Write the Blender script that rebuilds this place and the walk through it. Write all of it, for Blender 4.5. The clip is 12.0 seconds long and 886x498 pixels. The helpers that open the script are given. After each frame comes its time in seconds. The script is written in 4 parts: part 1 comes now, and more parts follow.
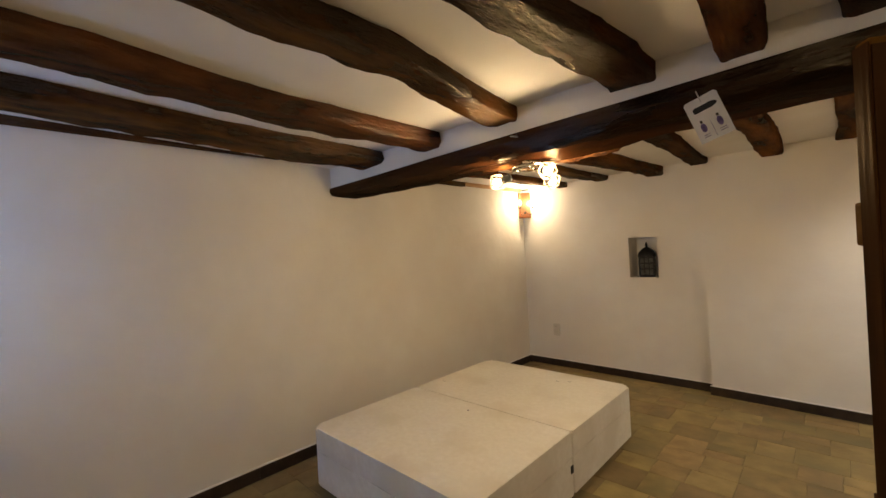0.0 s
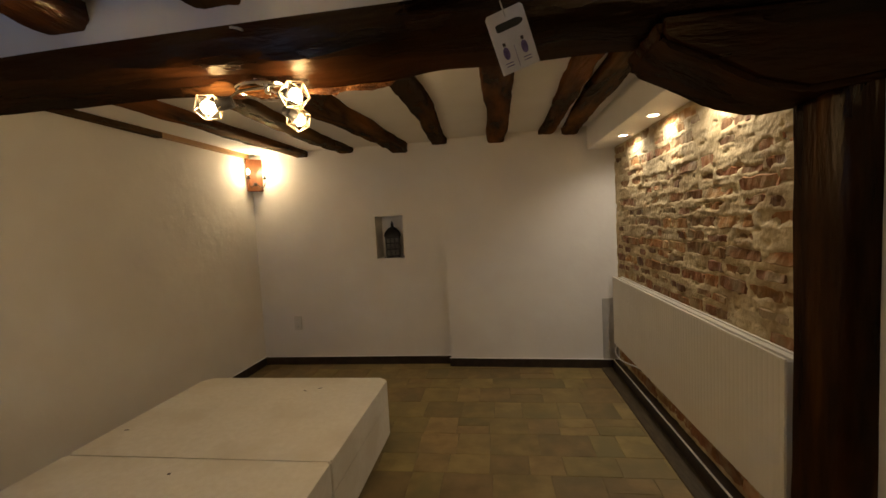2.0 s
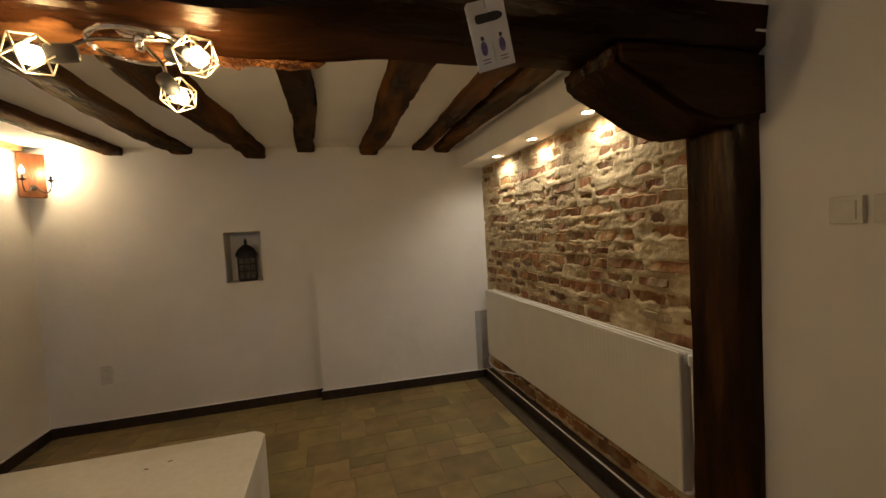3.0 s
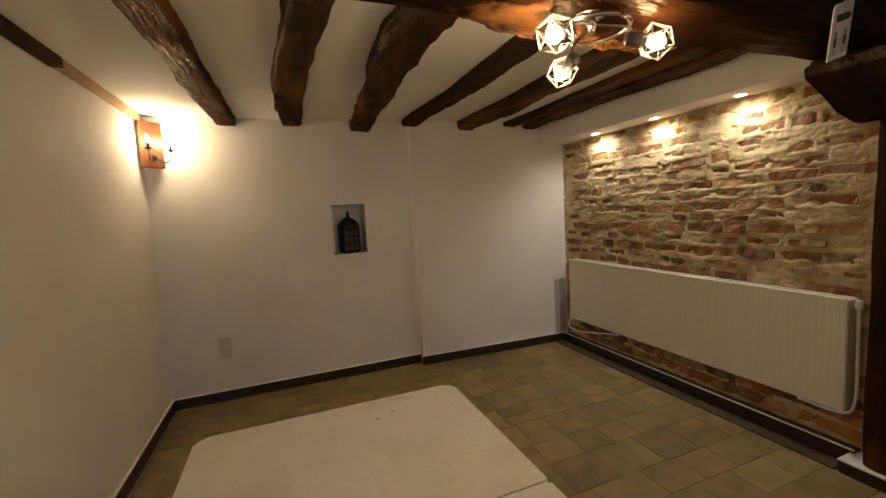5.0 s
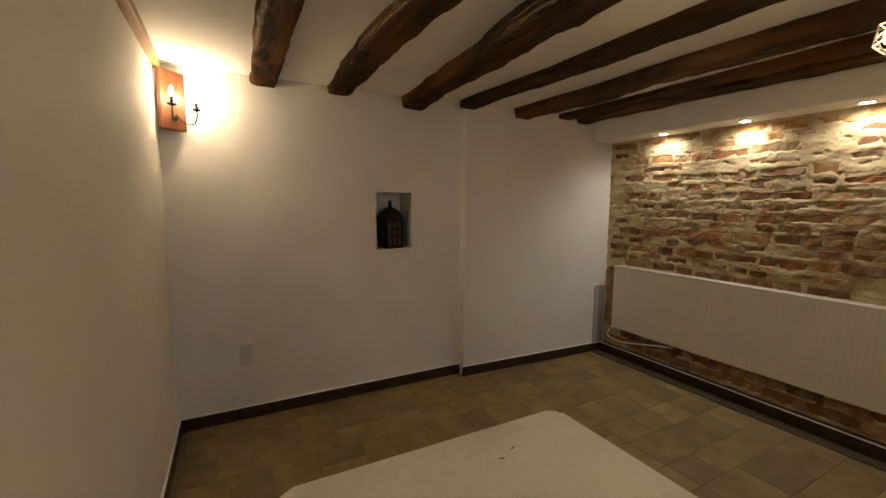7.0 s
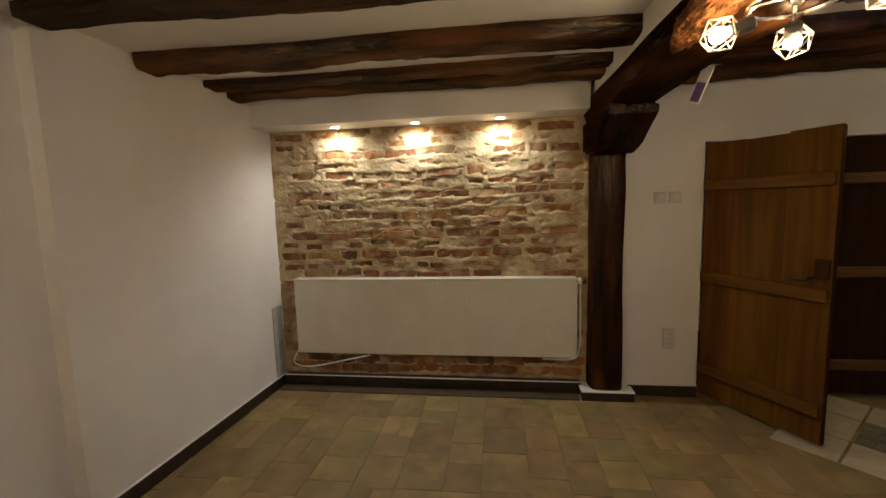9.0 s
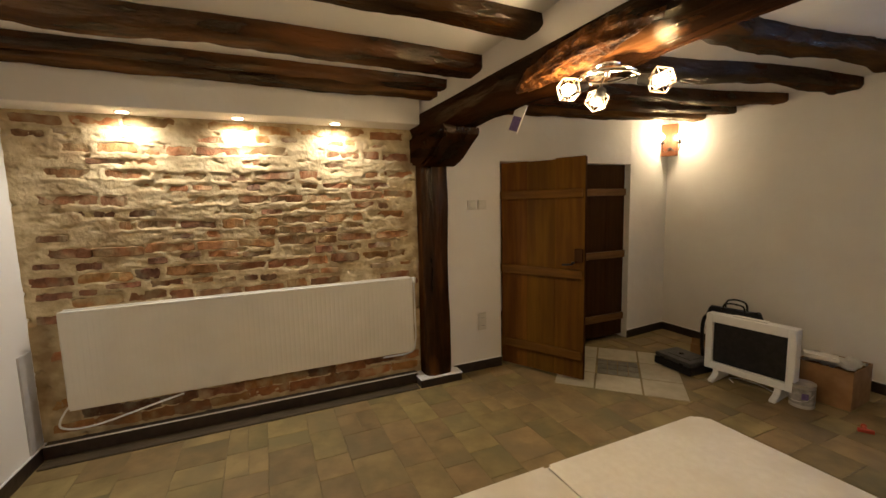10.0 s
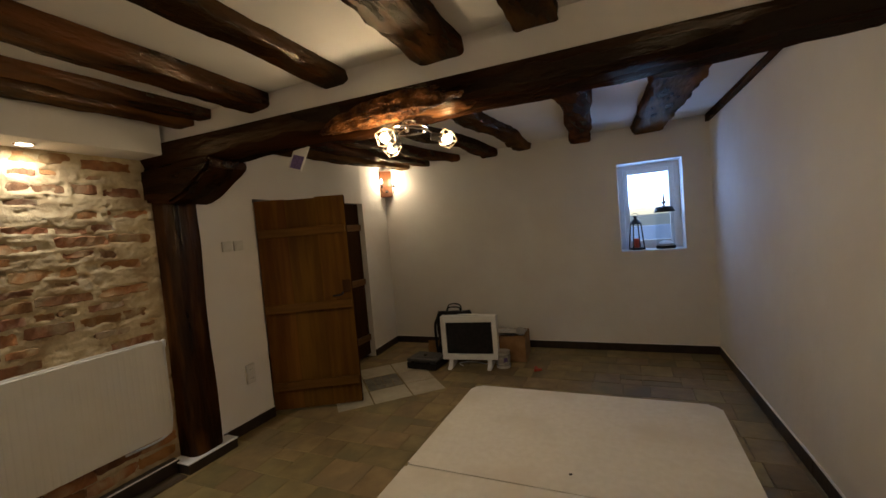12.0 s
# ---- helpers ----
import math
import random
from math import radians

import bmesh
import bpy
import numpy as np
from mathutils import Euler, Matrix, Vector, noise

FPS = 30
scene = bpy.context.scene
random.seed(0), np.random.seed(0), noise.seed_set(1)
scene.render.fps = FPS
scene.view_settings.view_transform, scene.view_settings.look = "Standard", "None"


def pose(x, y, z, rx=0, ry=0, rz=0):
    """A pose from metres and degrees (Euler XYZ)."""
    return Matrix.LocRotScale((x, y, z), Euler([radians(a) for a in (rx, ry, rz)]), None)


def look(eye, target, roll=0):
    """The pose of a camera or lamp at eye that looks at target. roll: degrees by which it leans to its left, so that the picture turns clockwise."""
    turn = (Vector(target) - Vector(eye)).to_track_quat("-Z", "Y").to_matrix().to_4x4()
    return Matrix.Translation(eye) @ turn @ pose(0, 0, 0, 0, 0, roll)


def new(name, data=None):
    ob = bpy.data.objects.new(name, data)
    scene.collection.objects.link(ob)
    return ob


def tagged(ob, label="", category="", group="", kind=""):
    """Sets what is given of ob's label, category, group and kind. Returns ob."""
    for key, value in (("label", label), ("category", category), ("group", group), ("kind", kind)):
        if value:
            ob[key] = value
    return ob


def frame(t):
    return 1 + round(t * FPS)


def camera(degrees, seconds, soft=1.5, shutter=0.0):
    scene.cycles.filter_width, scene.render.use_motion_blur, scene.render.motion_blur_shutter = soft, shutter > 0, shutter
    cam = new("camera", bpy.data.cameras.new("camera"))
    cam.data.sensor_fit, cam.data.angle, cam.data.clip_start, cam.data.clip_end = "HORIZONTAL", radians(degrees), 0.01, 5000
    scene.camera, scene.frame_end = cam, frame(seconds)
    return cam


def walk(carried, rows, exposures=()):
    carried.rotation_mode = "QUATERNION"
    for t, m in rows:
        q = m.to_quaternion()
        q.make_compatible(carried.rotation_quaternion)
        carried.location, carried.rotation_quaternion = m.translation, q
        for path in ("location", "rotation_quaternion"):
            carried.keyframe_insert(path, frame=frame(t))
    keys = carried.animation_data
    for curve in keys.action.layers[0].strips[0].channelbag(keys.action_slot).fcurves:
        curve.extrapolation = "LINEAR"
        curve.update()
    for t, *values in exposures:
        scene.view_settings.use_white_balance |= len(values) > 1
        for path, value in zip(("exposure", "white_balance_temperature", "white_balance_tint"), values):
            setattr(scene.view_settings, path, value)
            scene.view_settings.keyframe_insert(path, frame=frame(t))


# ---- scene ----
cam = camera(95.0, 12.0)
PATH = [
    (0, (0.222, 0.439, 1.595), (-1.161, 1.884, 1.602), -3.0),
    (0.5, (0.219, 0.562, 1.577), (-1.031, 2.123, 1.541), -2.8),
    (1, (0.153, 0.758, 1.551), (-0.961, 2.416, 1.437), -0.3),
    (1.5, (0.027, 1.007, 1.564), (-0.838, 2.81, 1.539), -1.4),
    (1.8, (-0.058, 0.991, 1.52), (-0.558, 2.926, 1.46), -2.7),
    (2, (-0.175, 1.024, 1.518), (-0.438, 3.002, 1.392), -3.0),
    (2.5, (-0.356, 1.186, 1.532), (-0.19, 3.176, 1.426), -5.0),
    (2.7, (-0.423, 1.218, 1.526), (-0.086, 3.188, 1.445), -4.3),
    (4.3, (-1.41, 1.347, 1.545), (-0.61, 3.175, 1.405), -2.4),
    (4.5, (-1.534, 1.353, 1.54), (-0.773, 3.198, 1.4), -2.2),
    (5, (-1.882, 1.47, 1.54), (-1.168, 3.327, 1.343), -3.2),
    (5.5, (-2.176, 1.558, 1.532), (-1.536, 3.443, 1.335), -2.4),
    (6, (-2.358, 1.746, 1.546), (-1.737, 3.641, 1.386), -0.4),
    (6.5, (-2.51, 2.009, 1.54), (-1.786, 3.865, 1.372), 0.3),
    (6.7, (-2.523, 2.081, 1.539), (-1.731, 3.907, 1.337), 0.3),
    (8.3, (-2.35, 2.99, 1.53), (-0.63, 4.0, 1.376), -0.2),
    (8.5, (-2.326, 3.082, 1.517), (-0.506, 3.893, 1.345), -0.4),
    (9, (-2.269, 3.276, 1.521), (-0.299, 3.544, 1.304), -1.7),
    (9.5, (-2.207, 3.48, 1.5), (-0.235, 3.218, 1.286), 0.45),
    (10, (-2.28, 3.78, 1.54), (-0.462, 2.982, 1.32), -1.4),
    (10.5, (-2.171, 3.978, 1.506), (-0.474, 2.932, 1.335), -2.9),
    (11, (-2.09, 4.152, 1.52), (-0.594, 2.831, 1.385), -3.0),
    (11.5, (-2.049, 4.316, 1.534), (-0.893, 2.691, 1.373), -3.3),
    (12, (-1.98, 4.35, 1.518), (-1.162, 2.527, 1.42), -4.9),
]
walk(cam, [(t, look(eye, target, roll)) for t, eye, target, roll in PATH], [(0, 2.48, 6600, 10), (0.5, 2.47, 6750, 10), (1, 2.32, 6850, 10), (1.5, 2.04, 6900, 10), (1.8, 1.52, 6950, 10), (2.5, 1.52, 6900, 10), (4.5, 2.12, 6600, 10), (5.5, 1.43, 6600, 10), (6.5, 1.58, 6500, 10), (8.3, 1.47, 6250, 10), (8.5, 1.53, 6250, 10), (9, 1.95, 6100, 10), (9.5, 2.27, 6200, 10), (10, 2.42, 6300, 10), (10.5, 2.42, 6250, 10), (11.2, 2.12, 6100, 10), (11.5, 2.07, 6050, 10), (12, 1.54, 6050, 10)])

# ---- world and light ----
world = bpy.data.worlds.new("world")
scene.world = world
world.use_nodes = True
wn = world.node_tree
sky = wn.nodes.new("ShaderNodeTexSky")
sky.sky_type, sky.sun_disc, sky.sun_elevation, sky.sun_rotation = "NISHITA", False, radians(30), radians(100)
wn.links.new(sky.outputs[0], wn.nodes["Background"].inputs[0])
wn.nodes["Background"].inputs[1].default_value = 0.15


def lamp(name, kind, m, energy, colour, size=0.04, **more):
    data = bpy.data.lights.new(name, kind)
    data.energy, data.color = energy, colour
    if kind == "AREA":
        data.shape, data.size, data.size_y = "RECTANGLE", more["w"], more["h"]
    else:
        data.shadow_soft_size = size
    if kind == "SPOT":
        data.spot_size, data.spot_blend = radians(more["cone"]), more["blend"]
    ob = new(name, data)
    ob.matrix_world = m
    return ob


WARM = (1.0, 0.70, 0.36)
BULBS = [(-1.178, 2.395, 1.978), (-0.842, 2.378, 1.985), (-0.963, 2.643, 1.977)]
SPOTS = [(0.88, 4.534), (0.88, 3.893), (0.88, 3.246)]
for at in BULBS:
    lamp("bulb_light", "POINT", pose(*at), 4.7, WARM, 0.034)
for x, y in SPOTS:
    lamp("spot_light", "SPOT", look((x, y, 2.142), (x + 0.10, y, 1.2)), 5.2, (1.0, 0.90, 0.76), 0.03, cone=168, blend=0.8)
lamp("window_light", "AREA", look((-2.25, -0.88, 1.78), (-2.24, 0.5, 1.45)), 1.6, (0.28, 0.50, 1.0), w=0.40, h=0.42)


# ---- materials ----
def material(name, a, b, scale=8.0, rough=0.6, bump=0.1, detail=6.0, stretch=(1, 1, 1), metal=0.0, c=None, cscale=1.5, random_value=0.0, bump_scale=None, rough_b=None, dist=0.01, spec=0.5):
    """A surface of two tones at a fine scale, a third at a coarse one, with relief."""
    mat = bpy.data.materials.new(name)
    mat.use_nodes = True
    n, l = mat.node_tree.nodes, mat.node_tree.links
    bs = n["Principled BSDF"]
    co = n.new("ShaderNodeTexCoord")
    mp = n.new("ShaderNodeMapping")
    mp.inputs["Scale"].default_value = stretch
    l.new(co.outputs["Object"], mp.inputs[0])
    fine = n.new("ShaderNodeTexNoise")
    fine.inputs["Scale"].default_value, fine.inputs["Detail"].default_value = scale, detail
    l.new(mp.outputs[0], fine.inputs[0])
    ramp = n.new("ShaderNodeValToRGB")
    ramp.color_ramp.elements[0].position, ramp.color_ramp.elements[1].position = 0.33, 0.67
    ramp.color_ramp.elements[0].color, ramp.color_ramp.elements[1].color = (*a, 1), (*b, 1)
    l.new(fine.outputs[0], ramp.inputs[0])
    colour = ramp.outputs[0]
    if c:
        coarse = n.new("ShaderNodeTexNoise")
        coarse.inputs["Scale"].default_value, coarse.inputs["Detail"].default_value = cscale, 4
        l.new(mp.outputs[0], coarse.inputs[0])
        r2 = n.new("ShaderNodeValToRGB")
        r2.color_ramp.elements[0].position, r2.color_ramp.elements[1].position = 0.48, 0.66
        l.new(coarse.outputs[0], r2.inputs[0])
        mix = n.new("ShaderNodeMix")
        mix.data_type = "RGBA"
        mix.inputs["B"].default_value = (0, 0, 0, 1)
        l.new(r2.outputs[0], mix.inputs["Factor"])
        l.new(colour, mix.inputs[6])
        mix.inputs[7].default_value = (*c, 1)
        colour = mix.outputs[2]
    if random_value:
        shift = n.new("ShaderNodeObjectInfo")
        far = n.new("ShaderNodeMath")
        far.operation = "MULTIPLY"
        far.inputs[1].default_value = 60.0
        l.new(shift.outputs["Random"], far.inputs[0])
        l.new(far.outputs[0], mp.inputs["Location"])
        info = n.new("ShaderNodeObjectInfo")
        mr = n.new("ShaderNodeMapRange")
        mr.inputs[3].default_value, mr.inputs[4].default_value = 1 - random_value, 1 + random_value
        hsv = n.new("ShaderNodeHueSaturation")
        mh = n.new("ShaderNodeMapRange")
        mh.inputs[3].default_value, mh.inputs[4].default_value = 0.49, 0.512
        mod = n.new("ShaderNodeMath")
        mod.operation = "FRACT"
        mul = n.new("ShaderNodeMath")
        mul.operation = "MULTIPLY"
        mul.inputs[1].default_value = 7.31
        l.new(info.outputs["Random"], mul.inputs[0])
        l.new(mul.outputs[0], mod.inputs[0])
        l.new(mod.outputs[0], mh.inputs[0])
        l.new(info.outputs["Random"], mr.inputs[0])
        l.new(mr.outputs[0], hsv.inputs["Value"])
        l.new(mh.outputs[0], hsv.inputs["Hue"])
        l.new(colour, hsv.inputs["Color"])
        colour = hsv.outputs[0]
    l.new(colour, bs.inputs["Base Color"])
    bs.inputs["Roughness"].default_value, bs.inputs["Metallic"].default_value = rough, metal
    bs.inputs["Specular IOR Level"].default_value = spec
    if rough_b is not None:
        rr = n.new("ShaderNodeMapRange")
        rr.inputs[3].default_value, rr.inputs[4].default_value = rough, rough_b
        l.new(fine.outputs[0], rr.inputs[0])
        l.new(rr.outputs[0], bs.inputs["Roughness"])
    if bump:
        bn = n.new("ShaderNodeTexNoise")
        bn.inputs["Scale"].default_value, bn.inputs["Detail"].default_value = bump_scale or scale * 2, 8
        l.new(mp.outputs[0], bn.inputs[0])
        bp = n.new("ShaderNodeBump")
        bp.inputs["Strength"].default_value, bp.inputs["Distance"].default_value = bump, dist
        l.new(bn.outputs[0], bp.inputs["Height"])
        l.new(bp.outputs[0], bs.inputs["Normal"])
    return mat


def glow(name, colour, strength):
    mat = bpy.data.materials.new(name)
    mat.use_nodes = True
    bs = mat.node_tree.nodes["Principled BSDF"]
    bs.inputs["Base Color"].default_value = (*colour, 1)
    bs.inputs["Emission Color"].default_value, bs.inputs["Emission Strength"].default_value = (*colour, 1), strength
    return mat


def clear_glass(name, tint=(0.95, 0.97, 1.0)):
    mat = bpy.data.materials.new(name)
    mat.use_nodes = True
    bs = mat.node_tree.nodes["Principled BSDF"]
    bs.inputs["Base Color"].default_value = (*tint, 1)
    bs.inputs["Transmission Weight"].default_value, bs.inputs["Roughness"].default_value, bs.inputs["IOR"].default_value = 1.0, 0.03, 1.45
    return mat


PLASTER = material("plaster", (0.78, 0.75, 0.71), (0.82, 0.80, 0.76), 3.0, 0.75, 0.35, c=(0.75, 0.715, 0.67), cscale=0.7, bump_scale=9.0, dist=0.012)
GREY_PLASTER = material("grey_plaster", (0.38, 0.365, 0.345), (0.48, 0.465, 0.44), 9.0, 0.85, 0.3, c=(0.48, 0.46, 0.43), cscale=3.0)
CEIL = material("ceiling_paint", (0.78, 0.755, 0.71), (0.83, 0.81, 0.77), 2.5, 0.8, 0.3, bump_scale=6.0, dist=0.012)
PAINT_LINE = material("white_paint", (0.8, 0.79, 0.77), (0.84, 0.83, 0.81), 20, 0.5, 0.1)
DARK_WOOD = material("dark_varnished_wood", (0.010, 0.0036, 0.0013), (0.050, 0.0185, 0.0050), 5.0, 0.16, 0.8, c=(0.125, 0.044, 0.010), spec=0.0, cscale=1.4, random_value=0.35, stretch=(3, 0.7, 3), bump_scale=15.0, rough_b=0.34, dist=0.02)
DARK_WOOD_X = material("dark_varnished_beam", (0.005, 0.0019, 0.0008), (0.021, 0.0075, 0.0025), 5.0, 0.18, 0.8, c=(0.034, 0.0115, 0.0032), spec=0.0, cscale=1.1, stretch=(0.6, 3, 3), bump_scale=9.0, rough_b=0.34, dist=0.02)
def burl(mat, at, radius, colour):
    """A lighter knotty patch of wood in the beam, with lamplight put into its colour."""
    n, l = mat.node_tree.nodes, mat.node_tree.links
    bs = n["Principled BSDF"]
    co = n.new("ShaderNodeTexCoord")
    mp = n.new("ShaderNodeMapping")
    mp.inputs["Location"].default_value = [-p / r for p, r in zip(at, radius)]
    mp.inputs["Scale"].default_value = [1 / r for r in radius]
    l.new(co.outputs["Object"], mp.inputs[0])
    ln = n.new("ShaderNodeVectorMath")
    ln.operation = "LENGTH"
    l.new(mp.outputs[0], ln.inputs[0])
    nz = n.new("ShaderNodeTexNoise")
    nz.inputs["Scale"].default_value, nz.inputs["Detail"].default_value = 9, 6
    l.new(co.outputs["Object"], nz.inputs[0])
    ad = n.new("ShaderNodeMath")
    ad.operation = "MULTIPLY_ADD"
    ad.inputs[1].default_value = 1.6
    l.new(nz.outputs[0], ad.inputs[0])
    l.new(ln.outputs["Value"], ad.inputs[2])
    mr = n.new("ShaderNodeMapRange")
    mr.inputs[1].default_value, mr.inputs[2].default_value, mr.inputs[3].default_value, mr.inputs[4].default_value = 1.45, 1.85, 1.0, 0.0
    l.new(ad.outputs[0], mr.inputs[0])
    old = bs.inputs["Base Color"].links[0].from_socket
    dk = n.new("ShaderNodeMix")
    dk.data_type = "RGBA"
    dk.inputs[6].default_value, dk.inputs[7].default_value = (*[c * 0.3 for c in colour], 1), (*colour, 1)
    l.new(nz.outputs[0], dk.inputs["Factor"])
    mix = n.new("ShaderNodeMix")
    mix.data_type = "RGBA"
    l.new(mr.outputs[0], mix.inputs["Factor"])
    l.new(old, mix.inputs[6])
    l.new(dk.outputs[2], mix.inputs[7])
    l.new(mix.outputs[2], bs.inputs["Base Color"])


def varnish(mat, share, rough):
    """A clear warm varnish of even gloss over the wood."""
    n, l = mat.node_tree.nodes, mat.node_tree.links
    bs, out = n["Principled BSDF"], n["Material Output"]
    gloss, mix = n.new("ShaderNodeBsdfGlossy"), n.new("ShaderNodeMixShader")
    gloss.inputs["Color"].default_value = (1.0, 0.86, 0.68, 1)
    gloss.inputs["Roughness"].default_value = rough
    l.new(bs.inputs["Normal"].links[0].from_socket, gloss.inputs["Normal"])
    mix.inputs[0].default_value = share
    l.new(bs.outputs[0], mix.inputs[1])
    l.new(gloss.outputs[0], mix.inputs[2])
    l.new(mix.outputs[0], out.inputs[0])


# Worn strip below the burl, coloured paler for the lamp shining on it.
burl(DARK_WOOD_X, (-1.17, 2.56, 2.05), (0.30, 0.13, 0.05), (0.30, 0.125, 0.042))
BURL = material("rough_burl", (0.030, 0.009, 0.0028), (0.165, 0.058, 0.014), 22.0, 0.42, 1.0, c=(0.27, 0.108, 0.030), cscale=12.0, spec=0.12, bump_scale=55, dist=0.03, rough_b=0.7)
POST_WOOD = material("dark_varnished_post", (0.009, 0.0034, 0.0013), (0.036, 0.0135, 0.004), 5.0, 0.25, 0.8, c=(0.13, 0.047, 0.010), spec=0.0, cscale=1.6, stretch=(3, 3, 0.5), bump_scale=10.0, rough_b=0.34, dist=0.015)
varnish(DARK_WOOD, 0.05, 0.15)
varnish(DARK_WOOD_X, 0.025, 0.2)
varnish(POST_WOOD, 0.02, 0.25)
DARK_DOOR = material("dark_brown", (0.034, 0.0145, 0.0050), (0.052, 0.022, 0.0075), 4.0, 0.5, 0.3, stretch=(6, 6, 0.45), spec=0.0, bump_scale=14.0, dist=0.006)
DOOR_WOOD = material("stained_pine", (0.090, 0.0385, 0.0053), (0.140, 0.062, 0.0088), 4.0, 0.40, 0.3, c=(0.085, 0.034, 0.007), cscale=1.8, stretch=(6, 6, 0.45), random_value=0.14, bump_scale=14.0, rough_b=0.6, dist=0.006, spec=0.0)
varnish(DOOR_WOOD, 0.012, 0.3)
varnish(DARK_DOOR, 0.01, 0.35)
RAIL_WOOD = material("rail_pine", (0.090, 0.039, 0.0062), (0.142, 0.064, 0.0115), 5.0, 0.4, 0.3, stretch=(0.6, 6, 6), spec=0.0, bump_scale=14.0, dist=0.006)
# Rail pine made paler: sconce light on the closed leaf's rails, put into colour.
LIT_RAIL = material("lit_rail_pine", (0.13, 0.066, 0.024), (0.21, 0.112, 0.045), 5.0, 0.4, 0.3, stretch=(0.6, 6, 6), spec=0.1, bump_scale=14.0, dist=0.006)
varnish(RAIL_WOOD, 0.02, 0.28)
STONE = material("floor_stone", (0.190, 0.134, 0.052), (0.298, 0.217, 0.093), 7.0, 0.5, 0.4, c=(0.19, 0.146, 0.066), cscale=2.5, random_value=0.20, bump_scale=30, rough_b=0.75, dist=0.006)
GROUT = material("floor_grout", (0.15, 0.117, 0.058), (0.23, 0.18, 0.093), 25, 0.9, 0.5)
# The strip's brown is deepened to hold the shade at the wall's foot.
SHADED_STRIP = material("shaded_floor_strip", (0.040, 0.027, 0.013), (0.085, 0.060, 0.030), 12, 0.6, 0.3, stretch=(4, 0.6, 1))
PALE_TILE = material("pale_tile", (0.40, 0.355, 0.25), (0.50, 0.45, 0.33), 10, 0.5, 0.15, random_value=0.07)
GREY_TILE = material("grey_tile", (0.11, 0.105, 0.085), (0.19, 0.18, 0.14), 14, 0.5, 0.3, random_value=0.2)
PALE_WOOD = material("pale_wood", (0.30, 0.15, 0.05), (0.42, 0.23, 0.09), 8, 0.5, 0.3, stretch=(3, 0.5, 3))
BASEBOARD = material("dark_baseboard", (0.018, 0.012, 0.009), (0.04, 0.026, 0.019), 15, 0.35, 0.2)
BRICK = material("old_brick", (0.20, 0.083, 0.027), (0.325, 0.145, 0.051), 16.0, 0.85, 0.5, c=(0.35, 0.245, 0.125), cscale=7.0, random_value=0.36, bump_scale=38, dist=0.012)
DARK_BRICK = material("dark_brick", (0.125, 0.055, 0.024), (0.23, 0.110, 0.048), 16.0, 0.9, 0.5, c=(0.30, 0.235, 0.14), cscale=8.0, random_value=0.40, bump_scale=38, dist=0.012)
MORTAR = material("lime_mortar", (0.42, 0.323, 0.178), (0.585, 0.473, 0.288), 14.0, 0.9, 0.5, c=(0.32, 0.222, 0.112), cscale=5.0, bump_scale=42, dist=0.014)
ENAMEL = material("white_enamel", (0.71, 0.68, 0.60), (0.75, 0.72, 0.645), 6, 0.32, 0.03)
FABRIC = material("cream_fabric", (0.73, 0.69, 0.60), (0.79, 0.755, 0.67), 30, 0.85, 0.35, c=(0.68, 0.63, 0.53), cscale=2.6, bump_scale=160, dist=0.003)
BLACK = material("black_metal", (0.008, 0.0075, 0.007), (0.017, 0.015, 0.014), 20, 0.42, 0.15, spec=0.25)
BLACK_PLASTIC = material("black_plastic", (0.009, 0.0085, 0.009), (0.017, 0.016, 0.016), 30, 0.35, 0.1, spec=0.25)
CHROME = material("chrome", (0.72, 0.68, 0.62), (0.80, 0.76, 0.70), 10, 0.15, 0.0, metal=1.0)
WHITE_PLASTIC = material("white_plastic", (0.74, 0.74, 0.73), (0.79, 0.79, 0.78), 12, 0.4, 0.04)
SCONCE_WOOD = material("warm_oak", (0.10, 0.031, 0.010), (0.18, 0.061, 0.020), 6, 0.4, 0.4, stretch=(4, 4, 0.6), bump_scale=12)
CARD = material("cardboard", (0.26, 0.14, 0.055), (0.34, 0.19, 0.08), 12, 0.85, 0.15, c=(0.22, 0.115, 0.045), cscale=4)
GREY_CASE = material("grey_plastic", (0.03, 0.029, 0.03), (0.06, 0.058, 0.06), 18, 0.45, 0.2)
PAPER = material("paper", (0.62, 0.60, 0.56), (0.74, 0.72, 0.68), 9, 0.7, 0.1)
PURPLE = material("purple_print", (0.07, 0.045, 0.14), (0.16, 0.11, 0.28), 60, 0.6, 0.0)
RED = material("red_plastic", (0.42, 0.05, 0.02), (0.52, 0.08, 0.03), 20, 0.4, 0.0)
CAN_LABEL = material("worn_label", (0.17, 0.16, 0.15), (0.42, 0.40, 0.37), 26, 0.6, 0.1, c=(0.30, 0.28, 0.27), cscale=9)
TIN = material("tin", (0.40, 0.39, 0.36), (0.55, 0.53, 0.50), 14, 0.4, 0.2, metal=0.6)
BULB = glow("bulb_glow", (1.0, 0.82, 0.55), 14.0)
SPOT_GLOW = glow("spot_glow", (1.0, 0.88, 0.68), 9.0)
GLASS = clear_glass("window_glass")
CAGE = material("cage_wire", (0.50, 0.40, 0.28), (0.60, 0.50, 0.36), 10, 0.3, 0.0, metal=0.8)


# ---- mesh helpers ----
def mesh_object(name, bm, mat, smooth=False):
    me = bpy.data.meshes.new(name)
    bmesh.ops.recalc_face_normals(bm, faces=bm.faces)
    bm.to_mesh(me)
    bm.free()
    me.materials.append(mat)
    if smooth:
        me.shade_smooth()
        me.set_sharp_from_angle(angle=radians(42))
    return new(name, me)


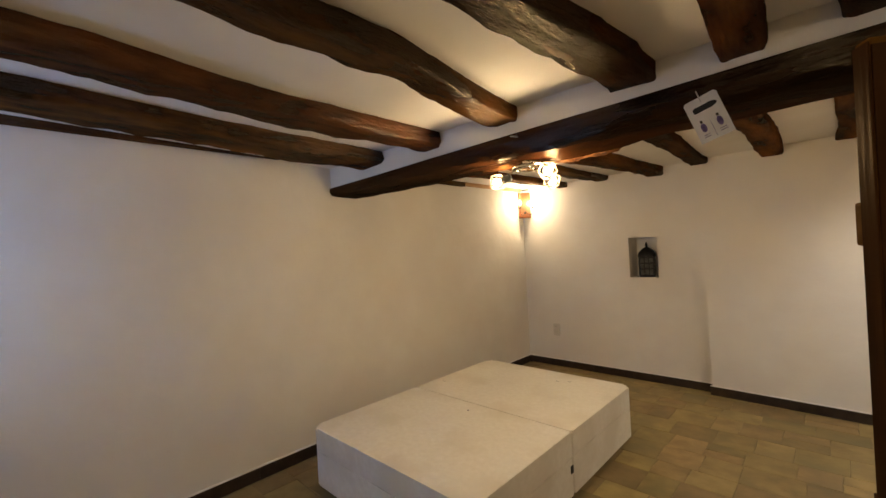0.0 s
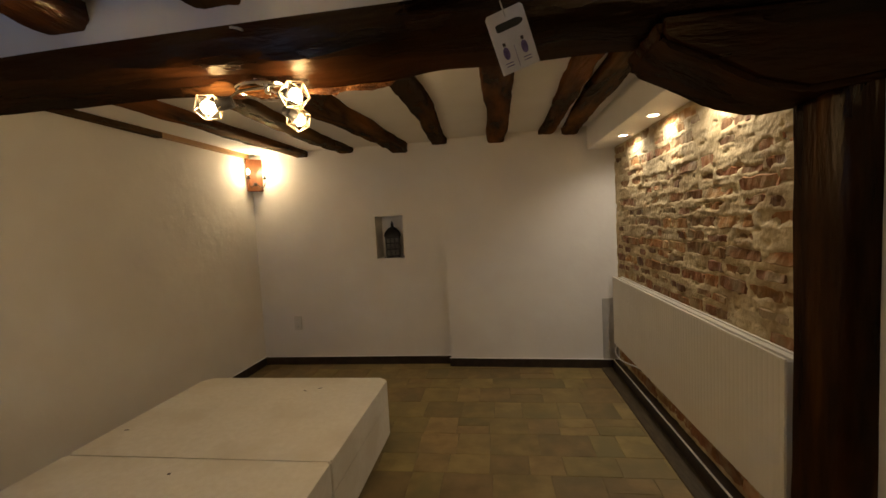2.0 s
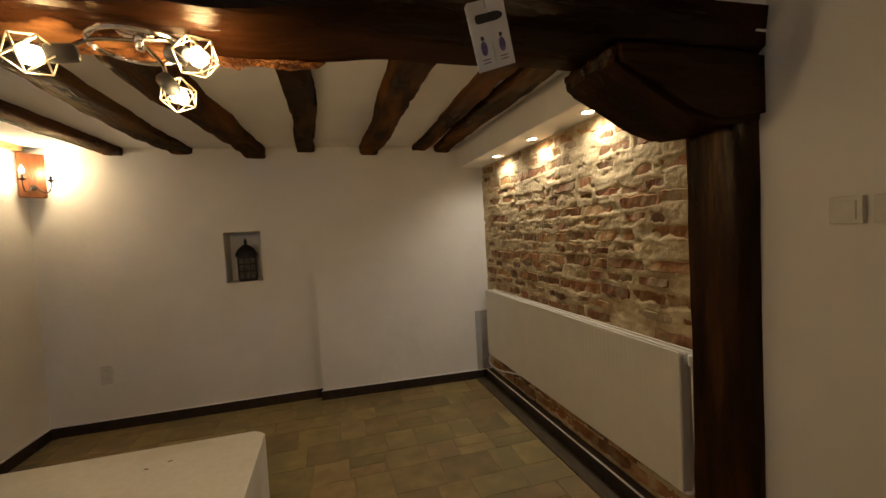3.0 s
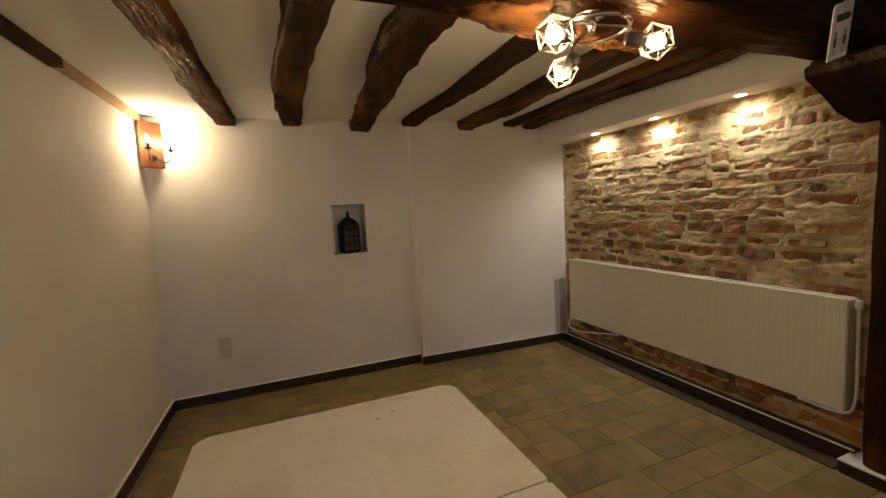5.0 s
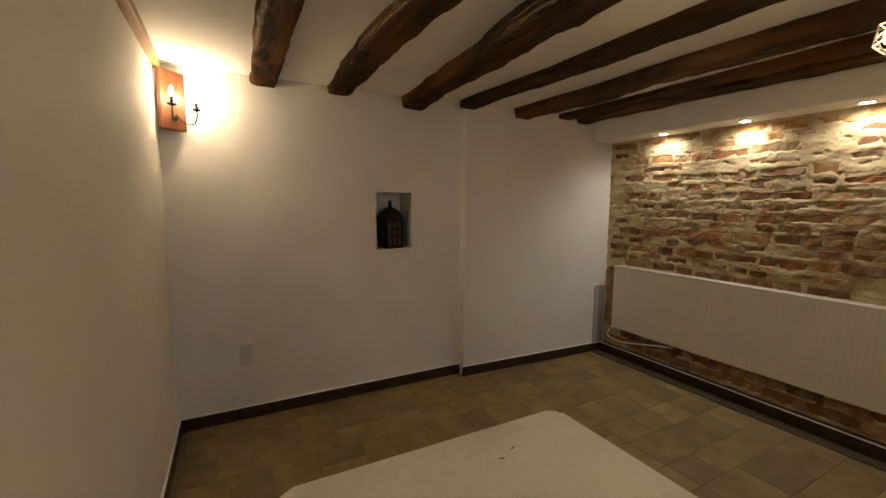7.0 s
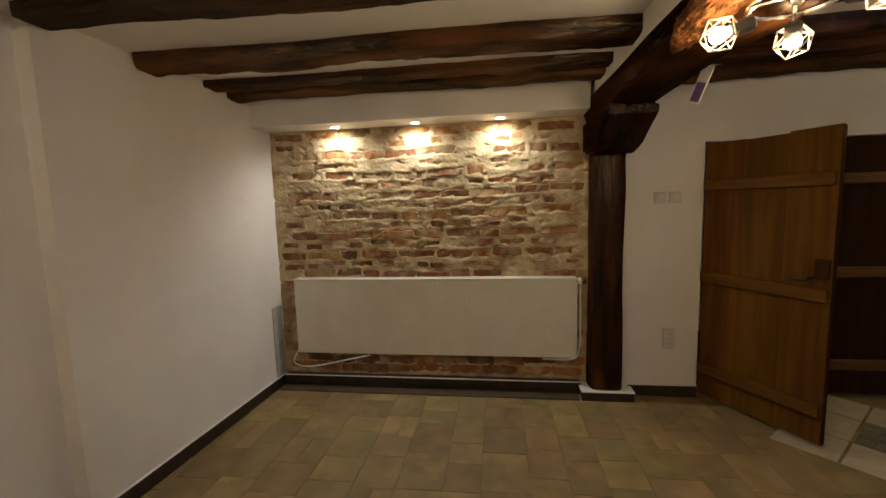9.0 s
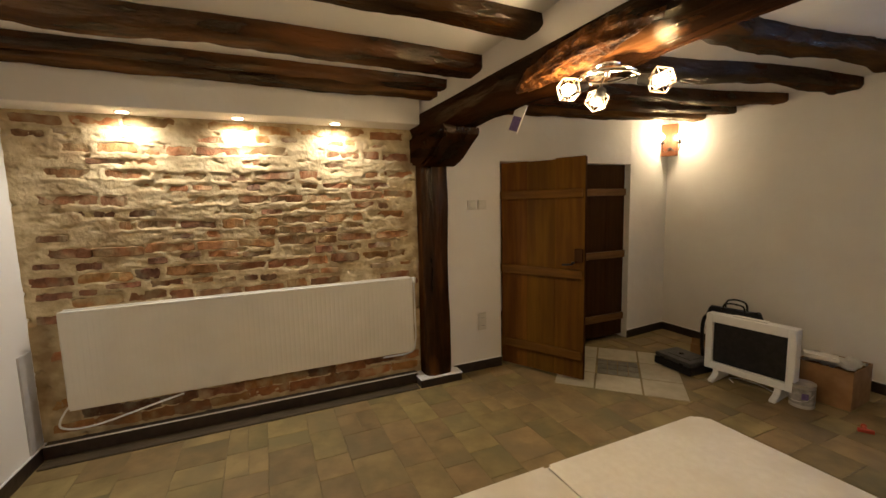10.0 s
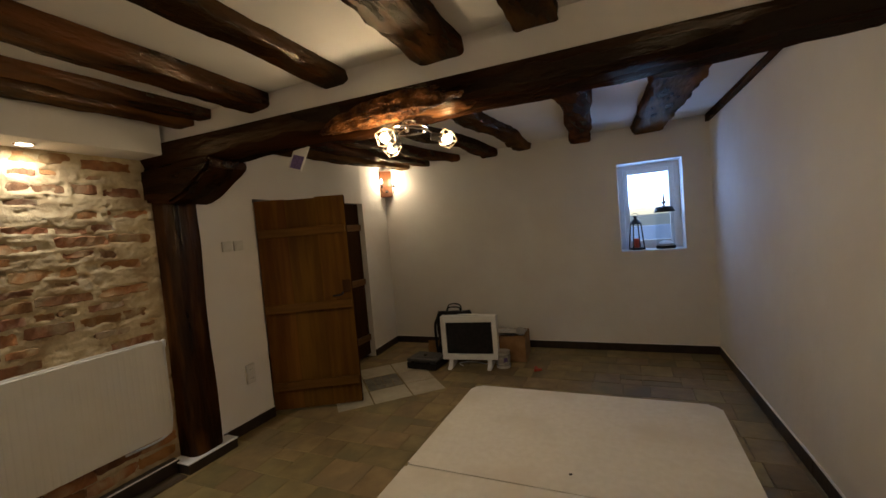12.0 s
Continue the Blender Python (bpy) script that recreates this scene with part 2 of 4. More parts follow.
def part(name, bm, mat, parent, label="", smooth=False):
    ob = mesh_object(name, bm, mat, smooth)
    ob.parent = parent
    if label:
        tagged(ob, label)
    return ob


def thing(name, m, label, category, group="", kind=""):
    ob = new(name)
    ob.empty_display_size = 0.1
    ob.matrix_world = m
    return tagged(ob, label, category, group, kind)


def setting(ob, label="", category=""):
    return tagged(ob, label, category, kind="structure")


def box(x0, x1, y0, y1, z0, z1, bevel=0.0, bm=None, segs=2):
    bm = bm or bmesh.new()
    if bevel:
        tmp = bmesh.new()
        box(x0, x1, y0, y1, z0, z1, bm=tmp)
        bmesh.ops.bevel(tmp, geom=tmp.edges[:], offset=bevel, segments=segs, affect="EDGES", profile=0.6)
        add(bm, tmp)
        return bm
    v = [bm.verts.new((x, y, z)) for z in (z0, z1) for x, y in ((x0, y0), (x1, y0), (x1, y1), (x0, y1))]
    for f in ((3, 2, 1, 0), (4, 5, 6, 7), (0, 1, 5, 4), (1, 2, 6, 5), (2, 3, 7, 6), (3, 0, 4, 7)):
        bm.faces.new([v[i] for i in f])
    return bm


def add(bm, other, m=None):
    if m is not None:
        bmesh.ops.transform(other, matrix=m, verts=other.verts)
    made = {v: bm.verts.new(v.co) for v in other.verts}
    for f in other.faces:
        bm.faces.new([made[v] for v in f.verts])
    other.free()
    return bm


def moved(bm, m):
    bmesh.ops.transform(bm, matrix=m, verts=bm.verts)
    return bm


def lathe(profile, n=20, bm=None, at=(0, 0, 0)):
    """Turn (radius, height) pairs round the z axis."""
    bm = bm or bmesh.new()
    rings = []
    for r, z in profile:
        rings.append([bm.verts.new((at[0] + r * math.cos(2 * math.pi * k / n), at[1] + r * math.sin(2 * math.pi * k / n), at[2] + z)) for k in range(n)])
    for a, b in zip(rings, rings[1:]):
        for k in range(n):
            bm.faces.new((a[k], a[(k + 1) % n], b[(k + 1) % n], b[k]))
    bm.faces.new(rings[0][::-1])
    bm.faces.new(rings[-1])
    return bm


def tube(points, r, n=8, bm=None):
    """A round bar along points."""
    bm = bm or bmesh.new()
    pts = [Vector(p) for p in points]
    rings = []
    for i, p in enumerate(pts):
        d = (pts[min(i + 1, len(pts) - 1)] - pts[max(i - 1, 0)]).normalized()
        q = d.to_track_quat("Z", "Y").to_matrix()
        rings.append([bm.verts.new(p + q @ Vector((r * math.cos(2 * math.pi * k / n), r * math.sin(2 * math.pi * k / n), 0))) for k in range(n)])
    for a, b in zip(rings, rings[1:]):
        best = min(range(n), key=lambda s: sum((a[k].co - b[(k + s) % n].co).length for k in range(n)))
        for k in range(n):
            bm.faces.new((a[k], a[(k + 1) % n], b[(k + 1 + best) % n], b[(k + best) % n]))
    bm.faces.new(rings[0][::-1])
    bm.faces.new(rings[-1])
    return bm


def bend(points, steps=6):
    """A smooth line through points."""
    p = [Vector(q) for q in points]
    p = [2 * p[0] - p[1]] + p + [2 * p[-1] - p[-2]]
    out = []
    for i in range(1, len(p) - 2):
        for k in range(steps):
            t = k / steps
            out.append(0.5 * ((2 * p[i]) + (p[i + 1] - p[i - 1]) * t + (2 * p[i - 1] - 5 * p[i] + 4 * p[i + 1] - p[i + 2]) * t * t + (3 * p[i] - p[i - 1] - 3 * p[i + 1] + p[i + 2]) * t ** 3))
    out.append(p[-2])
    return out


def prism(outline, z0, z1, bm=None):
    bm = bm or bmesh.new()
    lo = [bm.verts.new((x, y, z0)) for x, y in outline]
    hi = [bm.verts.new((x, y, z1)) for x, y in outline]
    n = len(outline)
    for k in range(n):
        bm.faces.new((lo[k], lo[(k + 1) % n], hi[(k + 1) % n], hi[k]))
    bm.faces.new(lo[::-1])
    bm.faces.new(hi)
    return bm


# ---- the room ----
XA, XC, XBR, YD, YB, YJ0, YJ1, XJ, HIGH = -2.82, 0.93, 0.985, -0.495, 5.315, 5.232, 5.148, -0.705, 2.5
floor = setting(mesh_object("floor", box(XA - 0.4, 3.0, YD - 0.6, YB + 0.4, -0.3, -0.0045), GROUT), "sandy stone floor with dark joints", "floor")


def ceil_z(y):
    """Height of the sloping old ceiling."""
    return 2.342 + (2.45 - y) * 0.030 if y < 2.45 else 2.36 + (y - 2.45) * 0.008


bm = bmesh.new()
lines = []
for y in (YD - 0.6, YD, 2.4499, 2.45, YB, YB + 0.4):
    lines.append([bm.verts.new((x, y, z)) for x in (XA - 0.4, 3.0) for z in (ceil_z(y), 2.75)])
for a, b in zip(lines, lines[1:]):
    for i, j in ((0, 2), (2, 3), (3, 1), (1, 0)):
        bm.faces.new((a[i], a[j], b[j], b[i]))
bm.faces.new([lines[0][i] for i in (0, 2, 3, 1)])
bm.faces.new([lines[-1][i] for i in (0, 2, 3, 1)])
ceiling = setting(mesh_object("ceiling", bm, CEIL), "white painted plaster ceiling between the joists", "ceiling")
setting(mesh_object("wall_west", prism([(-3.2, YD), (-2.812, YD), (-2.86, 1.6), (-2.876, 3.6), (-2.868, YB), (-3.2, YB)], -0.1, HIGH), PLASTER), "uneven white plaster wall", "wall")

# far wall with the lantern's niche, and the part that stands proud beside it
NX0, NX1, NZ0, NZ1 = -1.477, -1.168, 1.170, 1.628
bm = box(XA - 0.3, NX0, YB, YB + 0.4, -0.1, HIGH)
box(NX1, XJ, YB, YB + 0.4, -0.1, HIGH, bm=bm)
box(NX0, NX1, YB, YB + 0.4, -0.1, NZ0, bm=bm)
box(NX0, NX1, YB, YB + 0.4, NZ1, HIGH, bm=bm)
box(NX0, NX1, YB + 0.27, YB + 0.4, NZ0, NZ1, bm=bm)
setting(mesh_object("wall_north", bm, PLASTER), "white plaster wall with a small square niche", "wall")
setting(mesh_object("wall_north_proud", prism([(XJ, YJ0), (1.3, YJ1 - 0.012), (1.3, YB + 0.4), (XJ, YB + 0.4)], -0.1, HIGH), PLASTER), "white plaster wall standing slightly proud", "wall")

# window wall
WX0, WX1, WZ0, WZ1 = -2.56, -1.945, 1.095, 2.05
bm = box(XA - 0.3, WX0, YD - 0.5, YD, -0.1, HIGH)
box(WX1, 1.3, YD - 0.5, YD, -0.1, HIGH, bm=bm)
box(WX0, WX1, YD - 0.5, YD, -0.1, WZ0, bm=bm)
box(WX0, WX1, YD - 0.5, YD, WZ1, HIGH, bm=bm)
setting(mesh_object("wall_south", bm, PLASTER), "white plaster wall with a deep window opening", "wall")

# door wall
DY0, DY1, DZ = 0.14, 1.79, 1.915
bm = prism([(1.005, YD), (1.23, YD), (1.23, DY0), (0.95, DY0)], -0.1, HIGH)
box(XC, XC + 0.3, DY1, 2.54, -0.1, HIGH, bm=bm)
prism([(0.95, DY0), (1.23, DY0), (1.23, DY1), (XC, DY1)], DZ, HIGH, bm=bm)
setting(mesh_object("wall_east", bm, PLASTER), "white plaster wall with a doorway", "wall")
# Unseen walls added to shut daylight out behind the doorway.
bm = box(2.6, 2.8, YD - 0.2, 2.8, -0.1, HIGH)
box(XC + 0.3, 2.6, 2.62, 2.8, -0.1, HIGH, bm=bm)
box(1.3, 2.6, YD - 0.2, YD, -0.1, HIGH, bm=bm)
setting(mesh_object("wall_unseen", bm, PLASTER), "plain unseen wall added beyond the doorway", "wall")
setting(mesh_object("wall_brick", box(XBR + 0.05, 1.3, 2.54, YB, -0.1, HIGH), MORTAR), "old brick wall with wide lime mortar joints", "wall")
setting(mesh_object("soffit", box(0.735, XBR + 0.04, 2.625, YJ1 + 0.02, 2.155, HIGH, bevel=0.006), PLASTER), "white boxed soffit with recessed spots over the brick wall", "soffit")
# plaster strip over the main beam
setting(mesh_object("beam_infill", box(XA - 0.05, XC, 2.315, 2.605, 2.15, HIGH), PLASTER), "white plaster band between beam and ceiling", "trim")


# ---- baseboards ----
def baseboard(points, h=0.085, t=0.014):
    bm, line = bmesh.new(), bmesh.new()
    for (x0, y0), (x1, y1) in zip(points, points[1:]):
        d = Vector((x1 - x0, y1 - y0))
        m = pose(x0, y0, 0, 0, 0, math.degrees(math.atan2(d.y, d.x)))
        add(bm, box(0, d.length, 0, t, -0.02, h, bevel=0.002, segs=1), m)
        add(line, box(0, d.length, 0, t * 0.8, h, h + 0.007), m)
    setting(mesh_object("baseboard", bm, BASEBOARD), "dark brown tiled baseboard", "baseboard")
    setting(mesh_object("trim", line, PAINT_LINE), "white line along the top of the baseboard", "trim")


baseboard([(-2.812, YD), (1.005, YD)])
baseboard([(-2.868, YB), (-2.876, 3.6), (-2.86, 1.6), (-2.812, YD)])
baseboard([(XJ, YB), (-2.868, YB)])
baseboard([(XBR, YJ1), (XJ - 0.014, YJ0)])
baseboard([(1.005, YD), (0.95, DY0)])
baseboard([(XC, DY1), (XC, 2.29)])
bm = box(0.915, 1.06, 2.64, YJ1 - 0.014, -0.02, 0.09, bevel=0.003, segs=1)
setting(mesh_object("baseboard_brick", bm, BASEBOARD), "dark tiled plinth along the brick wall", "baseboard")
setting(mesh_object("trim", box(0.913, 0.924, 2.64, YJ1 - 0.014, 0.09, 0.096), PAINT_LINE), "white line on the plinth", "trim")
setting(mesh_object("plinth_step", box(0.80, 0.914, 2.67, YJ1 - 0.02, -0.02, 0.012, bevel=0.004, segs=1), SHADED_STRIP), "brown strip of floor along the brick wall, darkened for shade", "trim")


# ---- timber ----
def log(name, x_of, y0, y1, z_of, width, depth, mat, seed, label, wobble=0.03, taper=0.0, n=64):
    """A hewn, half-round joist along y whose flat top meets the ceiling."""
    bm = bmesh.new()
    rings = []
    for i in range(n + 1):
        t = i / n
        y = y0 + (y1 - y0) * t
        x = x_of(t) + wobble * noise.noise((seed, y * 0.9, 0.3))
        w = width * (1 + taper * (t - 0.5)) * (1 + 0.22 * noise.noise((seed + 9, y * 1.7, 1.1)))
        d = depth * (1 + 0.25 * noise.noise((seed + 5, y * 1.4, 4.2)))
        ring = []
        for k in range(18):
            a = math.pi * (1 + k / 17)
            px, pz = math.cos(a), math.sin(a)
            sq = 0.30
            px, pz = math.copysign(abs(px) ** sq, px), -abs(pz) ** sq
            j = 1 + 0.13 * noise.noise((seed + px * 1.6, y * 5.5, pz * 1.6 + seed)) + 0.07 * noise.noise((seed + px * 4, y * 15, pz * 4))
            ring.append(bm.verts.new((x + px * w / 2 * j, y, z_of(t) + pz * d * j)))
        ring.append(bm.verts.new((x + w / 2, y, z_of(t) + 0.03)))
        ring.append(bm.verts.new((x - w / 2, y, z_of(t) + 0.03)))
        rings.append(ring)
    for a, b in zip(rings, rings[1:]):
        m = len(a)
        for k in range(m):
            bm.faces.new((a[k], a[(k + 1) % m], b[(k + 1) % m], b[k]))
    bm.faces.new(rings[0][::-1])
    bm.faces.new(rings[-1])
    ob = mesh_object(name, bm, mat, smooth=True)
    return tagged(ob, label, "ceiling joist", "joists under the ceiling")


def along(*xs):
    def at(t):
        u = t * (len(xs) - 1)
        i = min(int(u), len(xs) - 2)
        f = u - i
        f = f * f * (3 - 2 * f)
        return xs[i] * (1 - f) + xs[i + 1] * f
    return at


LBL = "dark varnished hewn timber joist under the white ceiling"
north = [((-2.32, -2.295, -2.265), 0.16, 0.075), ((-1.71, -1.775, -1.76), 0.18, 0.075), ((-1.25, -1.295, -1.215, -1.165), 0.21, 0.115), ((-0.665, -0.67, -0.70), 0.155, 0.075),
         ((-0.11, -0.125, -0.14), 0.175, 0.11), ((0.33, 0.345, 0.36), 0.14, 0.065), ((0.50, 0.54, 0.575), 0.17, 0.085)]
for i, (xs, w, d) in enumerate(north):
    y1 = YB if xs[-1] < XJ else YJ1 + 0.05
    log("joist", along(*xs), 2.60, y1, lambda t: ceil_z(2.60 + t * (y1 - 2.60)), w, d * 0.8, DARK_WOOD, 3.7 * i + 1, LBL)
south = [((-2.24, -2.29, -2.34, -2.29), 0.31, 0.11), ((-1.605, -1.66, -1.73, -1.65), 0.20, 0.098), ((-0.97, -1.01, -0.95, -1.065), 0.18, 0.088), ((-0.53, -0.56, -0.45, -0.375), 0.19, 0.092),
         ((-0.07, 0.0, 0.06, 0.01), 0.155, 0.095), ((0.34, 0.37, 0.36), 0.15, 0.09), ((0.66, 0.70, 0.74), 0.15, 0.09)]
for i, (xs, w, d) in enumerate(south):
    log("joist", along(*xs), YD, 2.32, lambda t: ceil_z(YD + t * (2.32 - YD)), w, d * 0.88, DARK_WOOD, 5.3 * i + 40, LBL)
tagged(mesh_object("pale_batten", moved(box(-0.02, 0.033, 4.05, 5.24, 2.335, 2.42, bevel=0.004), pose(-2.8167, 0, 0, 0, 0, 0.53)), PALE_WOOD), "pale unstained batten along the top of the wall", "batten", "battens along the wall")
for y0, y1, z in ((YD, 2.31, 2.36), (2.61, 4.05, 2.325)):
    tagged(mesh_object("edge_batten", moved(box(-0.02, 0.035, y0, y1, z, z + 0.09, bevel=0.004), pose(-2.8167, 0, 0, 0, 0, 0.53)), DARK_WOOD), "thin dark wooden batten where wall meets ceiling", "batten", "battens along the wall")


def main_beam():
    bm = bmesh.new()
    rings, n = [], 90
    for i in range(n + 1):
        t = i / n
        x = -2.86 + 3.88 * t
        bulge = 0.012 * noise.noise((x * 1.3, 7.7, 0))
        zt = 2.172 + 0.065 * t
        zb = 2.095 - 0.02 * t + 0.018 * noise.noise((x * 1.9, 1.2, 5))
        ring = []
        prof = [(0.0, 1.0), (0.0, 0.5), (0.015, 0.18), (0.05, 0.03), (0.12, 0.0), (0.2, 0.0), (0.27, 0.03), (0.305, 0.18), (0.32, 0.5), (0.32, 1.0)]
        for a, b in prof:
            j = 0.018 * noise.noise((x * 4.5, a * 9, b * 5)) if b < 0.9 else 0
            knot = 0.03 * math.exp(-((x + 0.78) / 0.28) ** 2) if b < 0.3 else 0
            burl = math.exp(-((x + 1.02) / 0.30) ** 2) * (0.055 + 0.03 * noise.noise((x * 7, a * 12, b * 4))) * max(0, a / 0.32) * max(0, 1 - abs(b - 0.25) * 1.6)
            ring.append(bm.verts.new((x, 2.302 + a + bulge + burl + j * (1 if a > 0.16 else -1), zb + (zt - zb) * b + j - knot)))
        rings.append(ring)
    for a, b in zip(rings, rings[1:]):
        m = len(a)
        for k in range(m):
            bm.faces.new((a[k], a[(k + 1) % m], b[(k + 1) % m], b[k]))
    bm.faces.new(rings[0][::-1])
    bm.faces.new(rings[-1])
    beam = tagged(mesh_object("main_beam", bm, DARK_WOOD_X, smooth=True), "thick dark hewn beam across the room, with a rough orange burl", "beam")
    bm = bmesh.new()
    bmesh.ops.create_icosphere(bm, subdivisions=5, radius=1.0)
    for v in bm.verts:
        p = v.co.copy()
        r = 1 + 0.30 * noise.noise((p.x * 3.2, p.y * 2, p.z * 2 + 3)) + 0.14 * noise.noise((p.x * 9, p.y * 5, p.z * 5)) + 0.16 * noise.noise((p.x * 26, p.y * 9, p.z * 9)) + 0.08 * noise.noise((p.x * 60, p.y * 20, p.z * 20))
        x = p.x * 0.41 * (1 + 0.2 * (r - 1))
        v.co = (-0.96 + x, 2.602 + p.y * 0.068 * r, 2.122 - 0.05 * x - 0.11 * x * x + p.z * 0.058 * r)
    part("burl", bm, BURL, beam, "rough orange-brown burl", smooth=True)


main_beam()


def post():
    top = thing("timber_post", pose(0.93, 2.468, 0.075), "dark varnished wooden post with a corbel under the beam", "post")
    bm = bmesh.new()
    rings, n = [], 30
    for i in range(n + 1):
        z = 1.80 * i / n
        ring = []
        for k in range(20):
            a = 2 * math.pi * (k + 0.5) / 20
            px, py = math.cos(a), math.sin(a)
            px, py = math.copysign(abs(px) ** 0.45, px), math.copysign(abs(py) ** 0.45, py)
            j = 1 + 0.07 * noise.noise((px * 1.2, py * 1.2, z * 1.6)) + 0.03 * noise.noise((px * 3, py * 3, z * 5))
            ring.append(bm.verts.new((px * 0.105 * j, py * 0.118 * j, z)))
        rings.append(ring)
    for a, b in zip(rings, rings[1:]):
        for k in range(20):
            bm.faces.new((a[k], a[(k + 1) % 20], b[(k + 1) % 20], b[k]))
    bm.faces.new(rings[0][::-1])
    bm.faces.new(rings[-1])
    part("shaft", bm, POST_WOOD, top, smooth=True)
    outline = [(0.12, 1.80), (-0.20, 1.76), (-0.34, 1.80), (-0.46, 1.87), (-0.53, 1.905), (-0.59, 1.935), (-0.61, 1.965), (-0.605, 2.02), (0.12, 2.02)]
    bm = prism(outline, -0.145, 0.16)
    bmesh.ops.transform(bm, matrix=Matrix(((1, 0, 0, 0), (0, 0, 1, 0), (0, 1, 0, 0), (0, 0, 0, 1))), verts=bm.verts)
    bmesh.ops.bevel(bm, geom=bm.edges[:], offset=0.02, segments=2, affect="EDGES")
    part("corbel", bm, DARK_WOOD_X, top, smooth=True)
    base = thing("post_plinth", pose(0.93, 2.465, 0), "dark plinth with a white painted top under the post", "plinth")
    part("plinth_block", box(-0.13, 0.10, -0.19, 0.19, -0.01, 0.066, bevel=0.004), BASEBOARD, base)
    part("plinth_cap", box(-0.135, 0.10, -0.195, 0.195, 0.066, 0.075, bevel=0.002, segs=1), PAINT_LINE, base, "white painted cap")


post()


# ---- doors ----
def plank_leaf(name, m, label, boards, rails):
    """A boarded leaf, hinged at its origin, running along +x; rails on its +y face."""
    top = thing(name, m, label, "door", "leaves of the double door")
    edges = [0, 0.26, 0.52, 0.775]
    for a, b in zip(edges, edges[1:]):
        z1 = 1.862 if a > 0.5 else (1.852 if a > 0.2 else 1.858)
        part("board", box(a + 0.0006, b - 0.0006, -0.03, 0, 0, z1, bevel=0.0015, segs=1), boards, top)
    for z in (0.175, 0.865, 1.53):
        part("rail", box(0.01, 0.768, 0, 0.034, z, z + 0.075, bevel=0.006), rails, top)
    # Thin added boards and an edge strip make the back darker than the front.
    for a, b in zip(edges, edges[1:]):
        part("back_board", box(a + 0.002, b - 0.002, -0.034, -0.0305, 0, 1.85, bevel=0.001, segs=1), DARK_DOOR, top, "thin dark brown back board")
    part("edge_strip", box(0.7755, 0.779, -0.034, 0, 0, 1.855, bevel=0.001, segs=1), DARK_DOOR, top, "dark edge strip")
    return top


ang = math.degrees(math.atan2(1.407 - 1.78, 0.26 - 0.942))
leaf = plank_leaf("open_door", pose(0.935, 1.775, 0.035) @ pose(0, 0, 0, 0, 0, ang) @ Matrix.Diagonal((0.99, -1, 1, 1)), "open boarded door of stained pine with cross rails", DOOR_WOOD, RAIL_WOOD)
lock = part("lock_box", box(0.70, 0.768, 0, 0.026, 1.0, 1.11, bevel=0.004), DARK_DOOR, leaf, "dark iron lock box")
part("handle", tube(bend([(0.70, 0.03, 1.0), (0.70, 0.075, 1.0), (0.69, 0.085, 0.99), (0.62, 0.085, 0.985)]), 0.008), BLACK, lock, "black lever handle")
leaf2 = plank_leaf("closed_door", pose(1.02, DY0 + 0.005, 0.035, 0, 0, 90) @ Matrix.Diagonal((1, 1, 1.012, 1)), "closed boarded door leaf of pine with dark brown boards", DARK_DOOR, LIT_RAIL)


# ---- bed base ----
def rounded(x0, x1, y0, y1, r, corners=(1, 1, 1, 1), n=6):
    out = []
    for (cx, cy, a0), on in zip(((x1 - r, y1 - r, 0), (x0 + r, y1 - r, 90), (x0 + r, y0 + r, 180), (x1 - r, y0 + r, 270)), corners):
        rr = r if on else 0.012
        sx, sy = (1 if cx > (x0 + x1) / 2 else -1), (1 if cy > (y0 + y1) / 2 else -1)
        ox, oy = cx + sx * (r - rr), cy + sy * (r - rr)
        for k in range(n + 1):
            a = radians(a0 + 90 * k / n)
            out.append((ox + rr * math.cos(a), oy + rr * math.sin(a)))
    return out


def divan(y0, y1, corners):
    w, l = 1.42, y1 - y0
    top = thing("divan_base", pose(-1.694, (y0 + y1) / 2, 0), "cream fabric divan bed base, one half of two", "bed base", "halves of the divan bed")
    for name, z0, z1 in (("lower_box", 0.05, 0.279), ("upper_box", 0.284, 0.435)):
        bm = prism(rounded(-w / 2, w / 2, -l / 2, l / 2, 0.06, corners), z0, z1)
        edges = [e for e in bm.edges if abs(e.verts[0].co.z - e.verts[1].co.z) < 1e-6 and (z1 > 0.4 and e.verts[0].co.z > 0.4 or z1 < 0.4)]
        bmesh.ops.bevel(bm, geom=edges, offset=0.012 if z1 > 0.4 else 0.004, segments=3, affect="EDGES")
        part(name, bm, FABRIC, top, smooth=True)
    for x in (-0.6, 0.6):
        for y in (-l / 2 + 0.1, l / 2 - 0.1):
            part("foot", lathe([(0.028, 0), (0.032, 0.01), (0.03, 0.055)], 14, at=(x, y, 0)), BLACK_PLASTIC, top, "black plastic foot")
    return top


b1 = divan(1.795, 2.758, (0, 0, 1, 1))
b2 = divan(2.766, 3.790, (1, 1, 0, 0))
for x, y, a in ((-1.41, 3.637, 30), (-1.50, 3.596, -25), (-2.31, 3.05, 10)):
    part("fabric_mark", moved(box(-0.012, 0.012, -0.003, 0.003, 0.4345, 0.4365), pose(x + 1.688, y - 3.3125, 0, 0, 0, a)), BASEBOARD, b2, "small dark worn mark")
part("fabric_mark", moved(box(-0.007, 0.007, -0.006, 0.006, 0.4345, 0.4365), pose(-1.708 + 1.688, 2.676 - 2.315, 0, 0, 0, 20)), BASEBOARD, b1, "small dark worn mark")
part("connector", box(0.70, 0.716, 0.447, 0.478, 0.19, 0.235, bevel=0.003), BLACK, b1, "dark metal connector between the halves")


